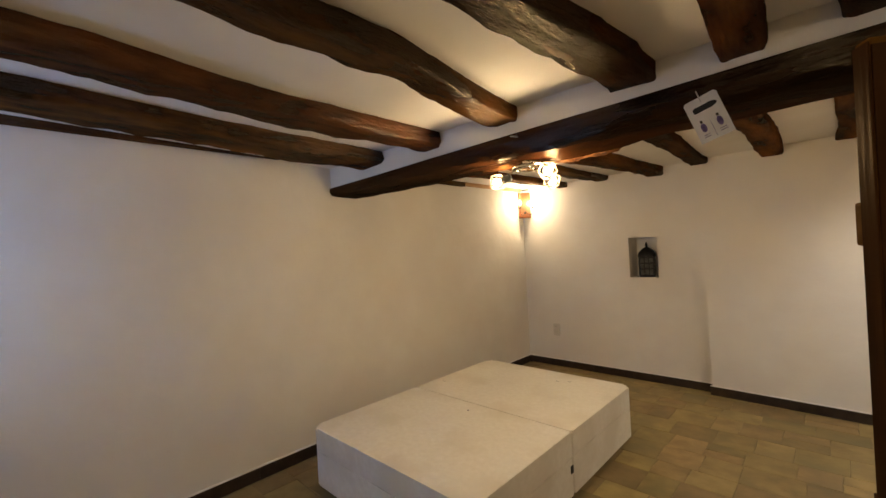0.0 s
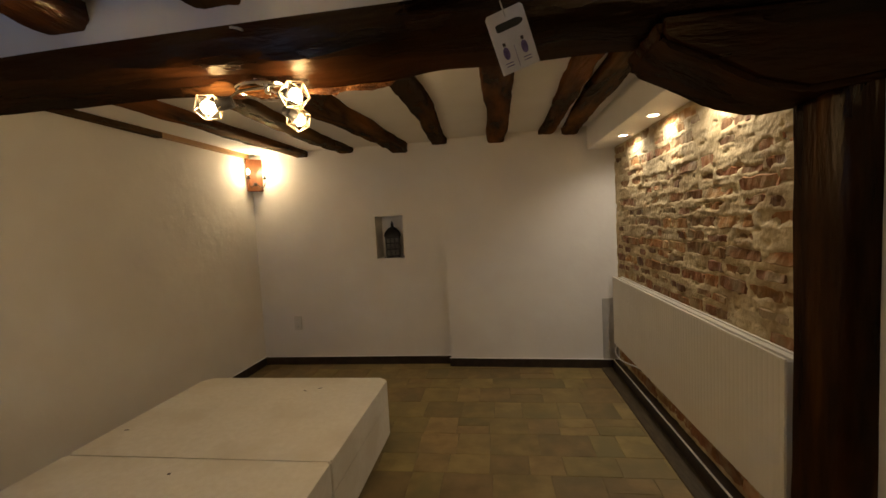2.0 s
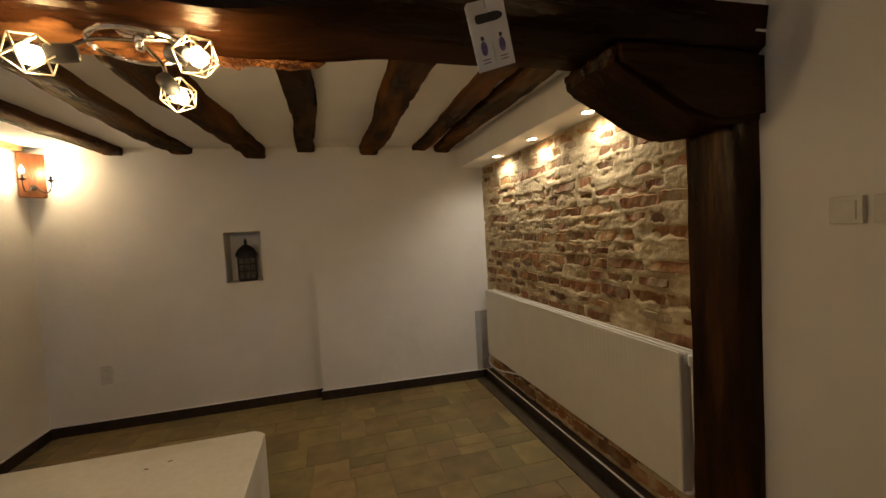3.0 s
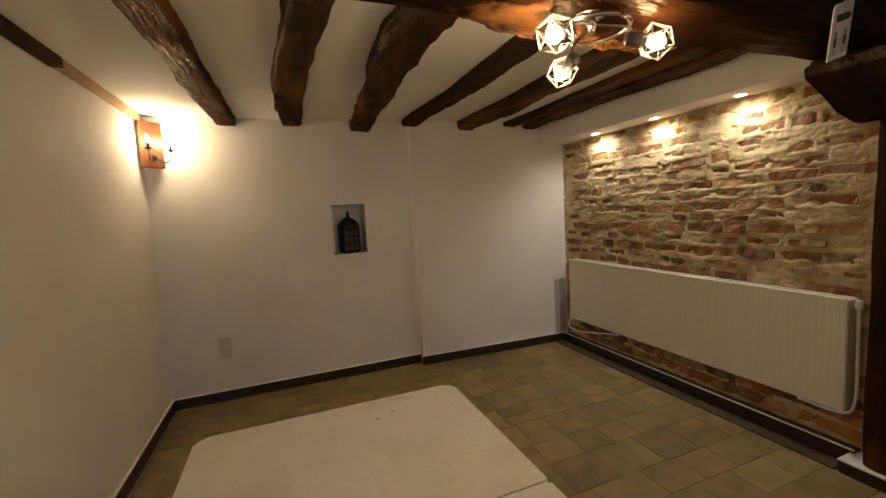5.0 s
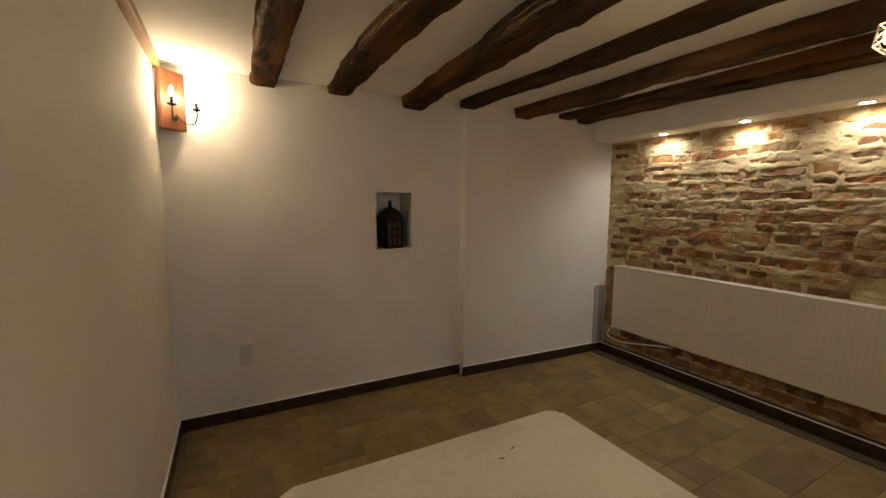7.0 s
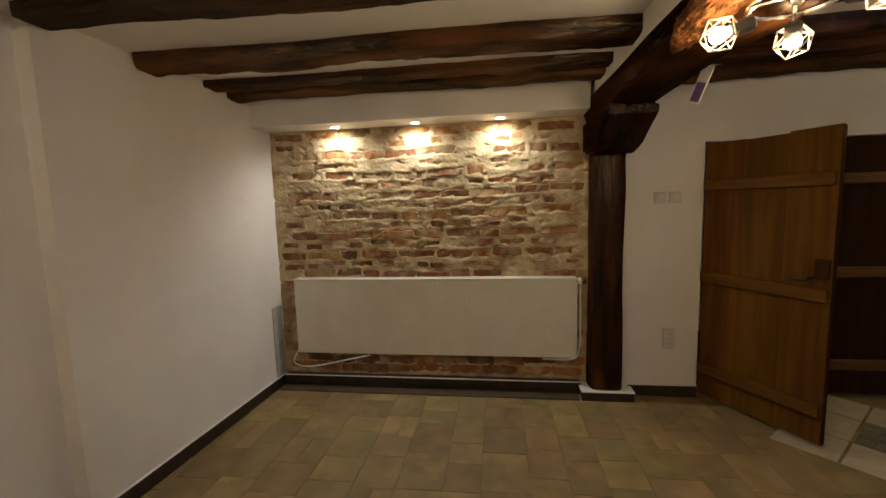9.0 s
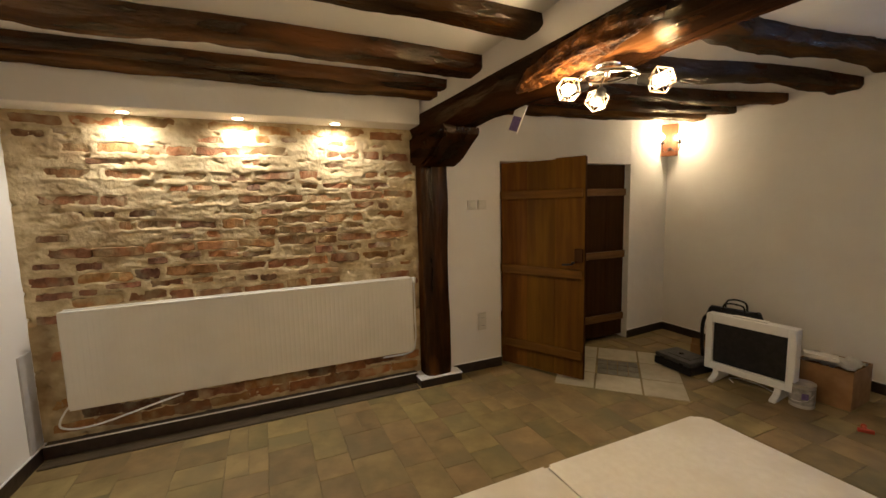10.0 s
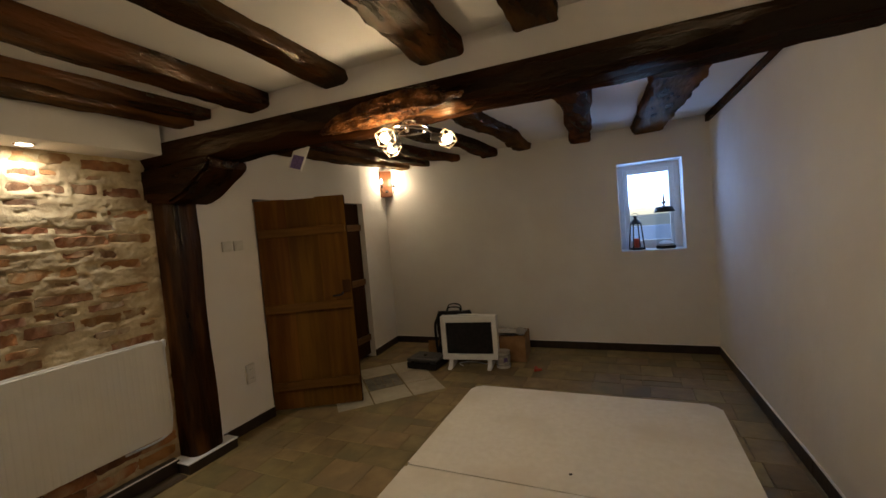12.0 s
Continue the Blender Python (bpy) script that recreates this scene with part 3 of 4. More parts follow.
# ---- radiator ----
def radiator():
    top = thing("panel_radiator", pose(0.932, 3.826, 0.0), "long white ribbed panel radiator on the brick wall", "radiator")
    hl, z0, z1 = 1.145, 0.305, 0.935
    pts, n = [], int(2 * hl / 0.0333)
    for i in range(n):
        y = -hl + 2 * hl * i / n
        p = 2 * hl / n
        pts += [(-0.046, y + 0.1 * p), (-0.046, y + 0.62 * p), (-0.0451, y + 0.74 * p), (-0.0451, y + 0.92 * p)]
    outline = [(-0.030, -hl), (-0.046, -hl + 0.002)] + pts[1:-2] + [(-0.046, hl - 0.002), (-0.030, hl)]
    bm = prism(outline, z0, z1 - 0.008)
    part("front_panel", bm, ENAMEL, top)
    part("back_panel", box(0.025, 0.040, -hl, hl, z0, z1 - 0.01, bevel=0.004, segs=1), ENAMEL, top)
    bm = box(-0.047, -0.036, -hl, hl, z1 - 0.007, z1 + 0.002, bevel=0.002, segs=1)
    box(0.032, 0.042, -hl, hl, z1 - 0.009, z1 + 0.002, bevel=0.002, segs=1, bm=bm)
    box(-0.007, 0.001, -hl, hl, z1 - 0.009, z1 - 0.001, bevel=0.002, segs=1, bm=bm)
    part("top_rail", bm, ENAMEL, top)
    bm = bmesh.new()
    for k in range(int(2 * hl / 0.02)):
        y = -hl + 0.01 + 0.02 * k
        box(-0.036, 0.032, y - 0.003, y + 0.003, z1 - 0.022, z1 - 0.018, bm=bm)
    part("top_grille", bm, ENAMEL, top)
    for s in (-1, 1):
        part("side_panel", box(-0.044, 0.04, s * hl + min(0, 0.004 * s), s * hl + max(0, 0.004 * s), z0 + 0.01, z1 - 0.006, bevel=0.001, segs=1), ENAMEL, top)
    bm = lathe([(0.011, 0), (0.016, 0.004), (0.018, 0.03), (0.015, 0.05), (0.010, 0.052)], 16)
    moved(bm, pose(-0.005, -hl - 0.03, z1 - 0.055))
    cap = bm
    valve = part("valve_body", tube([(-0.005, -hl + 0.01, z1 - 0.05), (-0.005, -hl - 0.035, z1 - 0.05)], 0.009), CHROME, top, "metal valve body")
    part("valve_cap", cap, WHITE_PLASTIC, valve, "white valve cap")
    part("feed_pipe", tube(bend([(-0.005, -hl - 0.03, z1 - 0.05), (-0.004, -hl - 0.032, 0.6), (-0.002, -hl - 0.03, 0.38), (0.0, -hl + 0.02, 0.28), (0.03, -hl + 0.25, 0.262)]), 0.008), WHITE_PLASTIC, top)
    part("return_pipe", tube(bend([(0.0, hl - 0.02, 0.33), (0.0, hl + 0.03, 0.30), (-0.02, hl + 0.06, 0.20), (-0.01, hl - 0.1, 0.17), (0.0, hl - 0.45, 0.24), (0.03, hl - 0.6, 0.262)]), 0.0065), WHITE_PLASTIC, top)
    for y in (-0.8, 0, 0.8):
        part("bracket", box(0.04, 0.075, y - 0.02, y + 0.02, 0.4, 0.86, bevel=0.002, segs=1), ENAMEL, top)


radiator()


# ---- window ----
def window():
    top = setting(new("window_1"), "small deep-set window with a white frame", "window")
    top.matrix_world = pose((WX0 + WX1) / 2, -0.80, (WZ0 + WZ1) / 2)
    hw, hh = (WX1 - WX0) / 2, (WZ1 - WZ0) / 2
    bm = box(-hw, -hw + 0.055, -0.03, 0.03, -hh, hh, bevel=0.004)
    box(hw - 0.055, hw, -0.03, 0.03, -hh, hh, bevel=0.004, bm=bm)
    box(-hw + 0.055, hw - 0.055, -0.03, 0.03, hh - 0.055, hh, bevel=0.004, bm=bm)
    box(-hw + 0.055, hw - 0.055, -0.03, 0.03, -hh, -hh + 0.055, bevel=0.004, bm=bm)
    part("window_frame", bm, WHITE_PLASTIC, top)
    a, b = hw - 0.055, hh - 0.055
    bm = box(-a, -a + 0.05, -0.022, 0.042, -b, b, bevel=0.006)
    box(a - 0.05, a, -0.022, 0.042, -b, b, bevel=0.006, bm=bm)
    box(-a + 0.05, a - 0.05, -0.022, 0.042, b - 0.05, b, bevel=0.006, bm=bm)
    box(-a + 0.05, a - 0.05, -0.022, 0.042, -b, -b + 0.05, bevel=0.006, bm=bm)
    sash = part("sash", bm, WHITE_PLASTIC, top)
    pane = part("pane", box(-a + 0.045, a - 0.045, 0.006, 0.012, -b + 0.045, b - 0.045), GLASS, sash)
    pane.visible_shadow = False
    part("window_sill", box(-hw, hw, 0.03, 0.298, -hh - 0.004, -hh + 0.012, bevel=0.004), WHITE_PLASTIC, top)


window()
OUT = material("pale_render", (0.34, 0.42, 0.60), (0.44, 0.52, 0.70), 2.0, 0.9, 0.3, c=(0.30, 0.36, 0.48), cscale=0.8)
GRASS = material("ground_outside", (0.10, 0.10, 0.07), (0.2, 0.19, 0.15), 1.0, 0.95, 0.3)
setting(mesh_object("ground", box(-300, 300, -300, -1.1, -0.5, -0.31), GRASS), "bare ground outside the window", "ground")
setting(mesh_object("backdrop_wall", box(-7.5, 1.5, -5.4, -5.1, -0.31, 1.22), OUT), "pale rendered wall outside the window", "wall")


# ---- lanterns ----
def niche_lantern():
    top = thing("niche_lantern", pose(-1.318, 5.43, NZ0, 0, 0, 12), "black metal lantern with a domed top in the wall niche", "lantern")
    w, h = 0.072, 0.235
    part("base", box(-w - 0.006, w + 0.006, -w - 0.006, w + 0.006, 0, 0.03, bevel=0.004), BLACK, top)
    for sx in (-1, 1):
        for sy in (-1, 1):
            part("corner_bar", box(sx * w - 0.008, sx * w + 0.008, sy * w - 0.008, sy * w + 0.008, 0.03, h, bevel=0.002, segs=1), BLACK, top)
    for k in range(4):
        bm = bmesh.new()
        for x in (-0.024, 0.024):
            box(x - 0.005, x + 0.005, -w - 0.003, -w + 0.003, 0.03, h, bm=bm)
        for z in (0.095, 0.16, 0.222):
            box(-w, w, -w - 0.002, -w + 0.002, z - 0.007, z + 0.007, bm=bm)
        moved(bm, pose(0, 0, 0, 0, 0, 90 * k))
        part("grille", bm, BLACK, top)
        bm = box(-w + 0.008, w - 0.008, -w + 0.004, -w + 0.006, 0.03, h)
        moved(bm, pose(0, 0, 0, 0, 0, 90 * k))
        part("pane", bm, MILK, top, "pale clouded glass pane")
    bm = bmesh.new()
    rings = []
    for r, z in ((0.084, h - 0.004), (0.086, h + 0.012), (0.080, h + 0.035), (0.066, h + 0.062), (0.042, h + 0.088), (0.018, h + 0.103), (0.010, h + 0.112)):
        rings.append([bm.verts.new((r * 1.1 * math.copysign(abs(math.cos(q)) ** 0.5, math.cos(q)), r * 1.1 * math.copysign(abs(math.sin(q)) ** 0.5, math.sin(q)), z)) for q in [2 * math.pi * (k + 0.5) / 16 for k in range(16)]])
    for a, b in zip(rings, rings[1:]):
        for k in range(16):
            bm.faces.new((a[k], a[(k + 1) % 16], b[(k + 1) % 16], b[k]))
    bm.faces.new(rings[0][::-1])
    bm.faces.new(rings[-1])
    part("dome", bm, BLACK, top, smooth=True)
    part("finial", lathe([(0.008, h + 0.108), (0.016, h + 0.125), (0.012, h + 0.142), (0.005, h + 0.165)], 12), BLACK, top, smooth=True)


MILK = material("clouded_glass", (0.05, 0.047, 0.042), (0.11, 0.105, 0.095), 12, 0.25, 0.0)
niche_lantern()


def window_lanterns():
    z = WZ0 + 0.013
    small = thing("candle_lantern", pose(-2.10, -0.62, z, 0, 0, 20), "small black tapered lantern with a red candle on the window sill", "lantern")
    part("base", box(-0.065, 0.065, -0.065, 0.065, 0, 0.022, bevel=0.003), BLACK, small)
    for sx in (-1, 1):
        for sy in (-1, 1):
            part("corner_bar", tube([(sx * 0.058, sy * 0.058, 0.02), (sx * 0.040, sy * 0.040, 0.285)], 0.007, 6), BLACK, small)
    part("roof", lathe([(0.062, 0.28), (0.058, 0.292), (0.03, 0.325), (0.016, 0.34), (0.014, 0.355), (0.022, 0.36), (0.018, 0.37)], 16), BLACK, small)
    part("ring", tube(bend([(-0.03, 0, 0.365), (-0.03, 0, 0.39), (0, 0, 0.402), (0.03, 0, 0.39), (0.03, 0, 0.365)], 4), 0.003, 6), BLACK, small)
    part("candle", lathe([(0.028, 0.022), (0.028, 0.12), (0.022, 0.124)], 16), RED, small, "red pillar candle")
    big = thing("glass_lantern", pose(-2.385, -0.63, z), "tall glass lantern with dark cap on the window sill", "lantern")
    part("base", lathe([(0.094, 0), (0.097, 0.012), (0.094, 0.03)], 28), BLACK, big)
    bm = lathe([(0.088, 0.03), (0.09, 0.2), (0.088, 0.395)], 28)
    bmesh.ops.delete(bm, geom=[f for f in bm.faces if len(f.verts) > 4], context="FACES")
    g = part("glass", bm, THIN, big, "clear glass cylinder", smooth=True)
    g.visible_shadow = False
    part("cap", lathe([(0.100, 0.39), (0.100, 0.402), (0.078, 0.445), (0.03, 0.452), (0.02, 0.455)], 28), BLACK, big)
    part("stem", lathe([(0.012, 0.45), (0.012, 0.48), (0.03, 0.49), (0.03, 0.5), (0.012, 0.51), (0.010, 0.56), (0.006, 0.60)], 14), TIN, big)
    part("ring", tube(bend([(-0.03, 0, 0.60), (-0.02, 0, 0.635), (0, 0, 0.645), (0.02, 0, 0.635), (0.03, 0, 0.60)], 4), 0.003, 6), TIN, big)
    part("pebbles", lathe([(0.07, 0.03), (0.075, 0.05), (0.05, 0.072), (0.02, 0.082)], 12), PAPER, big, "pale filling in the glass", smooth=True)


THIN = bpy.data.materials.new("thin_glass")
THIN.use_nodes = True
tn = THIN.node_tree
mixer, clear, shine = tn.nodes.new("ShaderNodeMixShader"), tn.nodes.new("ShaderNodeBsdfTransparent"), tn.nodes.new("ShaderNodeBsdfGlossy")
shine.inputs["Roughness"].default_value = 0.05
clear.inputs[0].default_value = (0.9, 0.93, 0.95, 1)
mixer.inputs[0].default_value = 0.1
tn.links.new(clear.outputs[0], mixer.inputs[1])
tn.links.new(shine.outputs[0], mixer.inputs[2])
tn.links.new(mixer.outputs[0], tn.nodes["Material Output"].inputs[0])
window_lanterns()


# ---- lamp under the beam ----
def cage(r=0.052):
    src = bmesh.new()
    bmesh.ops.create_icosphere(src, subdivisions=1, radius=r)
    bm = bmesh.new()
    for e in src.edges:
        tube([v.co for v in e.verts], 0.0019, 5, bm=bm)
    src.free()
    return bm


def ceiling_lamp():
    cx, cy, cz = -0.99, 2.47, 2.085
    top = thing("ceiling_lamp", pose(cx, cy, cz), "three-armed ceiling lamp with wire-caged bulbs under the beam", "ceiling lamp")
    part("rosette", lathe([(0.055, 0.03), (0.055, 0.0), (0.05, -0.012), (0.015, -0.018), (0.012, -0.05), (0.008, -0.055)], 24), CHROME, top, smooth=True)
    pts = [(0.105 * math.cos(2 * math.pi * k / 28), 0.105 * math.sin(2 * math.pi * k / 28), -0.045) for k in range(29)]
    part("ring", tube(pts, 0.007, 8), CHROME, top, "curved chrome tube", smooth=True)
    for x, y, z in BULBS:
        d = Vector((x - cx, y - cy, 0))
        u = d.normalized()
        p = d - u * 0.055
        part("arm", tube(bend([(0, 0, -0.03), u * 0.05 + Vector((0, 0, -0.038)), u * 0.10 + Vector((0, 0, -0.05)), p + Vector((0, 0, z - cz + 0.02)), p + Vector((0, 0, z - cz))]), 0.0055, 8), CHROME, top, smooth=True)
        q = (Vector((u.x, u.y, -0.25))).to_track_quat("Z", "Y").to_matrix().to_4x4()
        at = Matrix.Translation((d.x, d.y, z - cz)) @ q
        part("socket", moved(lathe([(0.014, -0.085), (0.021, -0.08), (0.022, -0.03), (0.018, -0.024)], 18), at), BLACK, top, "black lamp socket", smooth=True)
        part("cage", moved(cage(), at), CAGE, top, "geometric wire cage")
        part("bulb", moved(lathe([(0.010, -0.026), (0.014, -0.018), (0.022, 0.0), (0.0235, 0.008), (0.018, 0.020), (0.008, 0.026)], 18), at), BULB, top, "glowing bulb", smooth=True)


ceiling_lamp()


# ---- recessed spots ----
for x, y in SPOTS:
    top = thing("recessed_spot", pose(x, y, 2.155), "small round recessed spot lit in the soffit", "spot lamp", "spots over the brick wall")
    part("rim", lathe([(0.043, 0.004), (0.044, -0.003), (0.034, -0.005), (0.033, 0.0)], 28), CHROME, top)
    part("lens", lathe([(0.032, 0.0), (0.031, -0.004), (0.02, -0.006)], 24), SPOT_GLOW, top, "glowing lens")


# ---- corner sconces ----
def sconce(m):
    top = thing("corner_sconce", m, "reddish wooden corner sconce with two lit candle arms", "wall lamp", "sconces in the corners")
    bm = box(-0.082, 0.082, -0.016, 0.016, -0.175, 0.175, bevel=0.008)
    part("board", bm, SCONCE_WOOD, top)
    part("knob", lathe([(0.016, 0), (0.02, 0.006), (0.012, 0.014)], 14), BLACK, top).matrix_local = pose(0, 0.016, -0.1, -90)
    for s in (-1, 1):
        x1, y1 = s * 0.082, 0.10
        arm = part("arm", tube(bend([(s * 0.01, 0.02, -0.08), (s * 0.035, 0.05, -0.128), (s * 0.068, 0.085, -0.132), (x1, y1, -0.09), (x1, y1, -0.05)]), 0.0045, 8), BLACK, top, "thin black iron arm", smooth=True)
        part("cup", lathe([(0.006, -0.055), (0.024, -0.045), (0.026, -0.04), (0.008, -0.038)], 16, at=(x1, y1, 0)), BLACK, arm, "black candle cup")
        part("sleeve", lathe([(0.0095, -0.04), (0.0095, 0.0)], 14, at=(x1, y1, 0)), BLACK, top, "candle sleeve")
        part("bulb", lathe([(0.008, 0.0), (0.013, 0.012), (0.0145, 0.022), (0.010, 0.042), (0.003, 0.06)], 16, at=(x1, y1, 0)), BULB, top, "glowing candle bulb", smooth=True)
        lamp("sconce_light", "POINT", m @ pose(x1, y1, 0.026), SCONCE_W, (1.0, 0.77, 0.47), 0.026)


SCONCE_W = 2.7
sconce(pose(-2.785, 5.235, 2.150, 0, 0, 180 + 45))
sconce(pose(0.925, -0.420, 2.185, 0, 0, 45))


# ---- switches and sockets ----
SOCKET = material("aged_white_plastic", (0.60, 0.575, 0.52), (0.66, 0.635, 0.58), 20, 0.4, 0.05)


def wall_plate(name, m, label, rocker):
    top = thing(name, m, label, "wall plate")
    part("plate", box(-0.041, 0.041, -0.020, 0.0, -0.041, 0.041, bevel=0.004), SOCKET, top)
    if rocker:
        part("rocker", box(-0.027, 0.027, -0.024, -0.019, -0.027, 0.027, bevel=0.003), SOCKET, top)
    else:
        part("well", lathe([(0.021, 0.0), (0.019, -0.004), (0.004, -0.005)], 20), SOCKET, top).matrix_local = pose(0, -0.0201, 0, 90)
        bm = bmesh.new()
        for x in (-0.009, 0.009):
            lathe([(0.0028, 0), (0.0028, 0.002)], 8, bm=bm, at=(x, 0, 0))
        part("pin_holes", bm, BLACK, top).matrix_local = pose(0, -0.0242, 0, 90)


for z in (0.44, 0.515):
    wall_plate("wall_socket", pose(-2.44, YB, z), "white wall socket plate above the baseboard", False)
    wall_plate("wall_socket", pose(XC, 2.0, z - 0.02, 0, 0, -90), "white wall socket plate beside the post", False)
for y in (2.09, 1.985):
    wall_plate("light_switch", pose(XC, y, 1.525, 0, 0, -90), "white light switch beside the door", True)


# ---- card tag on the beam ----
def beam_tag():
    top = thing("hanging_tag", pose(-0.12, 2.284, 2.112, 14, -18, 0) @ Matrix.Diagonal((0.74, 1, 0.84, 1)), "white card packaging tag with two purple pictures hung on the beam", "tag")
    bm = prism([(-0.078, -0.175), (-0.0012, -0.175), (-0.0012, -0.09), (0.0012, -0.09), (0.0012, -0.175), (0.078, -0.175), (0.078, 0.02), (0.068, 0.03), (-0.068, 0.03), (-0.078, 0.02)], -0.0015, 0.0015)
    card = part("card", moved(bm, pose(0, 0, 0, 90)), PAPER, top)
    bm = prism([((0.056 + 0.006 * math.cos(6 * math.pi * k / 28)) * math.cos(2 * math.pi * k / 28), (0.013 + 0.011 * math.cos(2 * math.pi * k / 28) ** 2) * math.sin(2 * math.pi * k / 28) - 0.022) for k in range(28)], 0.0, 0.002)
    part("hanging_slot", moved(bm, pose(0, -0.0018, 0, 90)), BLACK, card, "dark hanging slot")
    for x in (-0.038, 0.038):
        bm = prism([(x + 0.013 * math.cos(2 * math.pi * k / 16), -0.108 + 0.022 * math.sin(2 * math.pi * k / 16)) for k in range(16)], 0.0, 0.0015)
        part("picture", moved(bm, pose(0, -0.0018, 0, 90)), PURPLE, card, "small purple oval picture")
        part("picture_cap", box(x - 0.006, x + 0.006, -0.0034, -0.0019, -0.084, -0.072), BASEBOARD, card, "small dark printed cap")
        for z in (-0.142, -0.152):
            part("print_line", box(x - 0.016, x + 0.016, -0.0032, -0.0019, z - 0.0015, z + 0.0015), PURPLE, card)
    part("back_print", box(-0.06, 0.06, 0.0018, 0.0026, -0.165, -0.06), PURPLE, card, "dark printed back")
    part("nail", tube([(0, 0.0, 0.06), (0, -0.004, 0.005)], 0.003, 6), TIN, top)


beam_tag()
nail = mesh_object("bent_nail", tube(bend([(-0.965, 2.315, 2.175), (-0.965, 2.29, 2.178), (-0.985, 2.284, 2.184), (-1.0, 2.285, 2.187)], 3), 0.004, 6), TIN)
tagged(nail, "bright bent nail in the side of the beam", "nail")


# ---- things by the window wall ----
def heater():
    top = thing("panel_heater", pose(-0.385, 0.29, 0, 0, 0, 187) @ Matrix.Diagonal((1.0, 1, 1.03, 1)), "white portable panel heater with a dark grille on the floor", "heater")
    w, z0, z1, d = 0.31, 0.085, 0.55, 0.05
    bm = box(-w, -w + 0.055, -d, d, z0, z1, bevel=0.012)
    box(w - 0.055, w, -d, d, z0, z1, bevel=0.012, bm=bm)
    box(-w + 0.05, w - 0.05, -d, d, z1 - 0.07, z1, bevel=0.012, bm=bm)
    box(-w + 0.05, w - 0.05, -d, d, z0, z0 + 0.06, bevel=0.012, bm=bm)
    part("frame", bm, WHITE_PLASTIC, top)
    part("heating_panel", box(-w + 0.05, w - 0.05, -0.02, 0.02, z0 + 0.05, z1 - 0.06), BLACK_PLASTIC, top)
    bm = bmesh.new()
    for k in range(26):
        x = -w + 0.06 + k * (2 * w - 0.12) / 25
        box(x - 0.0015, x + 0.0015, 0.028, 0.032, z0 + 0.055, z1 - 0.065, bm=bm)
    for k in range(12):
        z = z0 + 0.07 + k * (z1 - z0 - 0.16) / 11
        box(-w + 0.05, w - 0.05, 0.031, 0.034, z - 0.0015, z + 0.0015, bm=bm)
    part("grille", bm, BLACK, top)
    part("grip", box(-0.12, 0.12, -0.03, 0.02, z1 - 0.002, z1 + 0.012, bevel=0.006), WHITE_PLASTIC, top)
    for x in (-0.215, 0.215):
        bm = prism([(-0.13, 0), (0.13, 0), (0.13, 0.02), (0.06, 0.055), (0.045, 0.095), (-0.045, 0.095), (-0.06, 0.055), (-0.13, 0.02)], -0.022, 0.022)
        m = Matrix(((0, 0, 1, x), (1, 0, 0, 0), (0, 1, 0, 0), (0, 0, 0, 1)))
        moved(bm, m)
        bmesh.ops.bevel(bm, geom=bm.edges[:], offset=0.005, segments=2, affect="EDGES")
        part("foot", bm, WHITE_PLASTIC, top)
    part("control_bar", box(-0.19, 0.19, 0.02, 0.045, 0.075, 0.10, bevel=0.004), WHITE_PLASTIC, top)
    part("dial", moved(lathe([(0.013, 0), (0.013, 0.012), (0.01, 0.014)], 16), pose(-0.14, 0.045, 0.0875, -90)), WHITE_PLASTIC, top)
    part("power_cord", tube(bend([(0.18, 0.0, 0.08), (0.16, 0.06, 0.01), (0.05, 0.12, 0.006), (-0.08, 0.13, 0.006), (-0.16, 0.08, 0.006), (-0.1, 0.0, 0.006)]), 0.0045, 6), WHITE_PLASTIC, top, "white power cord on the floor")


heater()


def tool_case():
    top = thing("flat_case", pose(0.125, 0.35, 0, 0, 0, -3), "flat dark grey plastic case lying on the floor", "case")
    part("body", box(-0.185, 0.185, -0.145, 0.145, 0, 0.075, bevel=0.014), BLACK_PLASTIC, top)
    part("lid", box(-0.18, 0.18, -0.14, 0.14, 0.077, 0.115, bevel=0.012), GREY_CASE, top)
    part("panel", box(-0.12, 0.10, -0.09, 0.07, 0.114, 0.119, bevel=0.002), GREY_CASE, top)
    for x in (-0.1, 0.1):
        part("latch", box(x - 0.018, x + 0.018, 0.142, 0.152, 0.055, 0.095, bevel=0.003), BLACK_PLASTIC, top)
    part("knob", lathe([(0.02, 0.119), (0.02, 0.128), (0.014, 0.131)], 16, at=(0.02, 0.0, 0)), BLACK_PLASTIC, top)


tool_case()


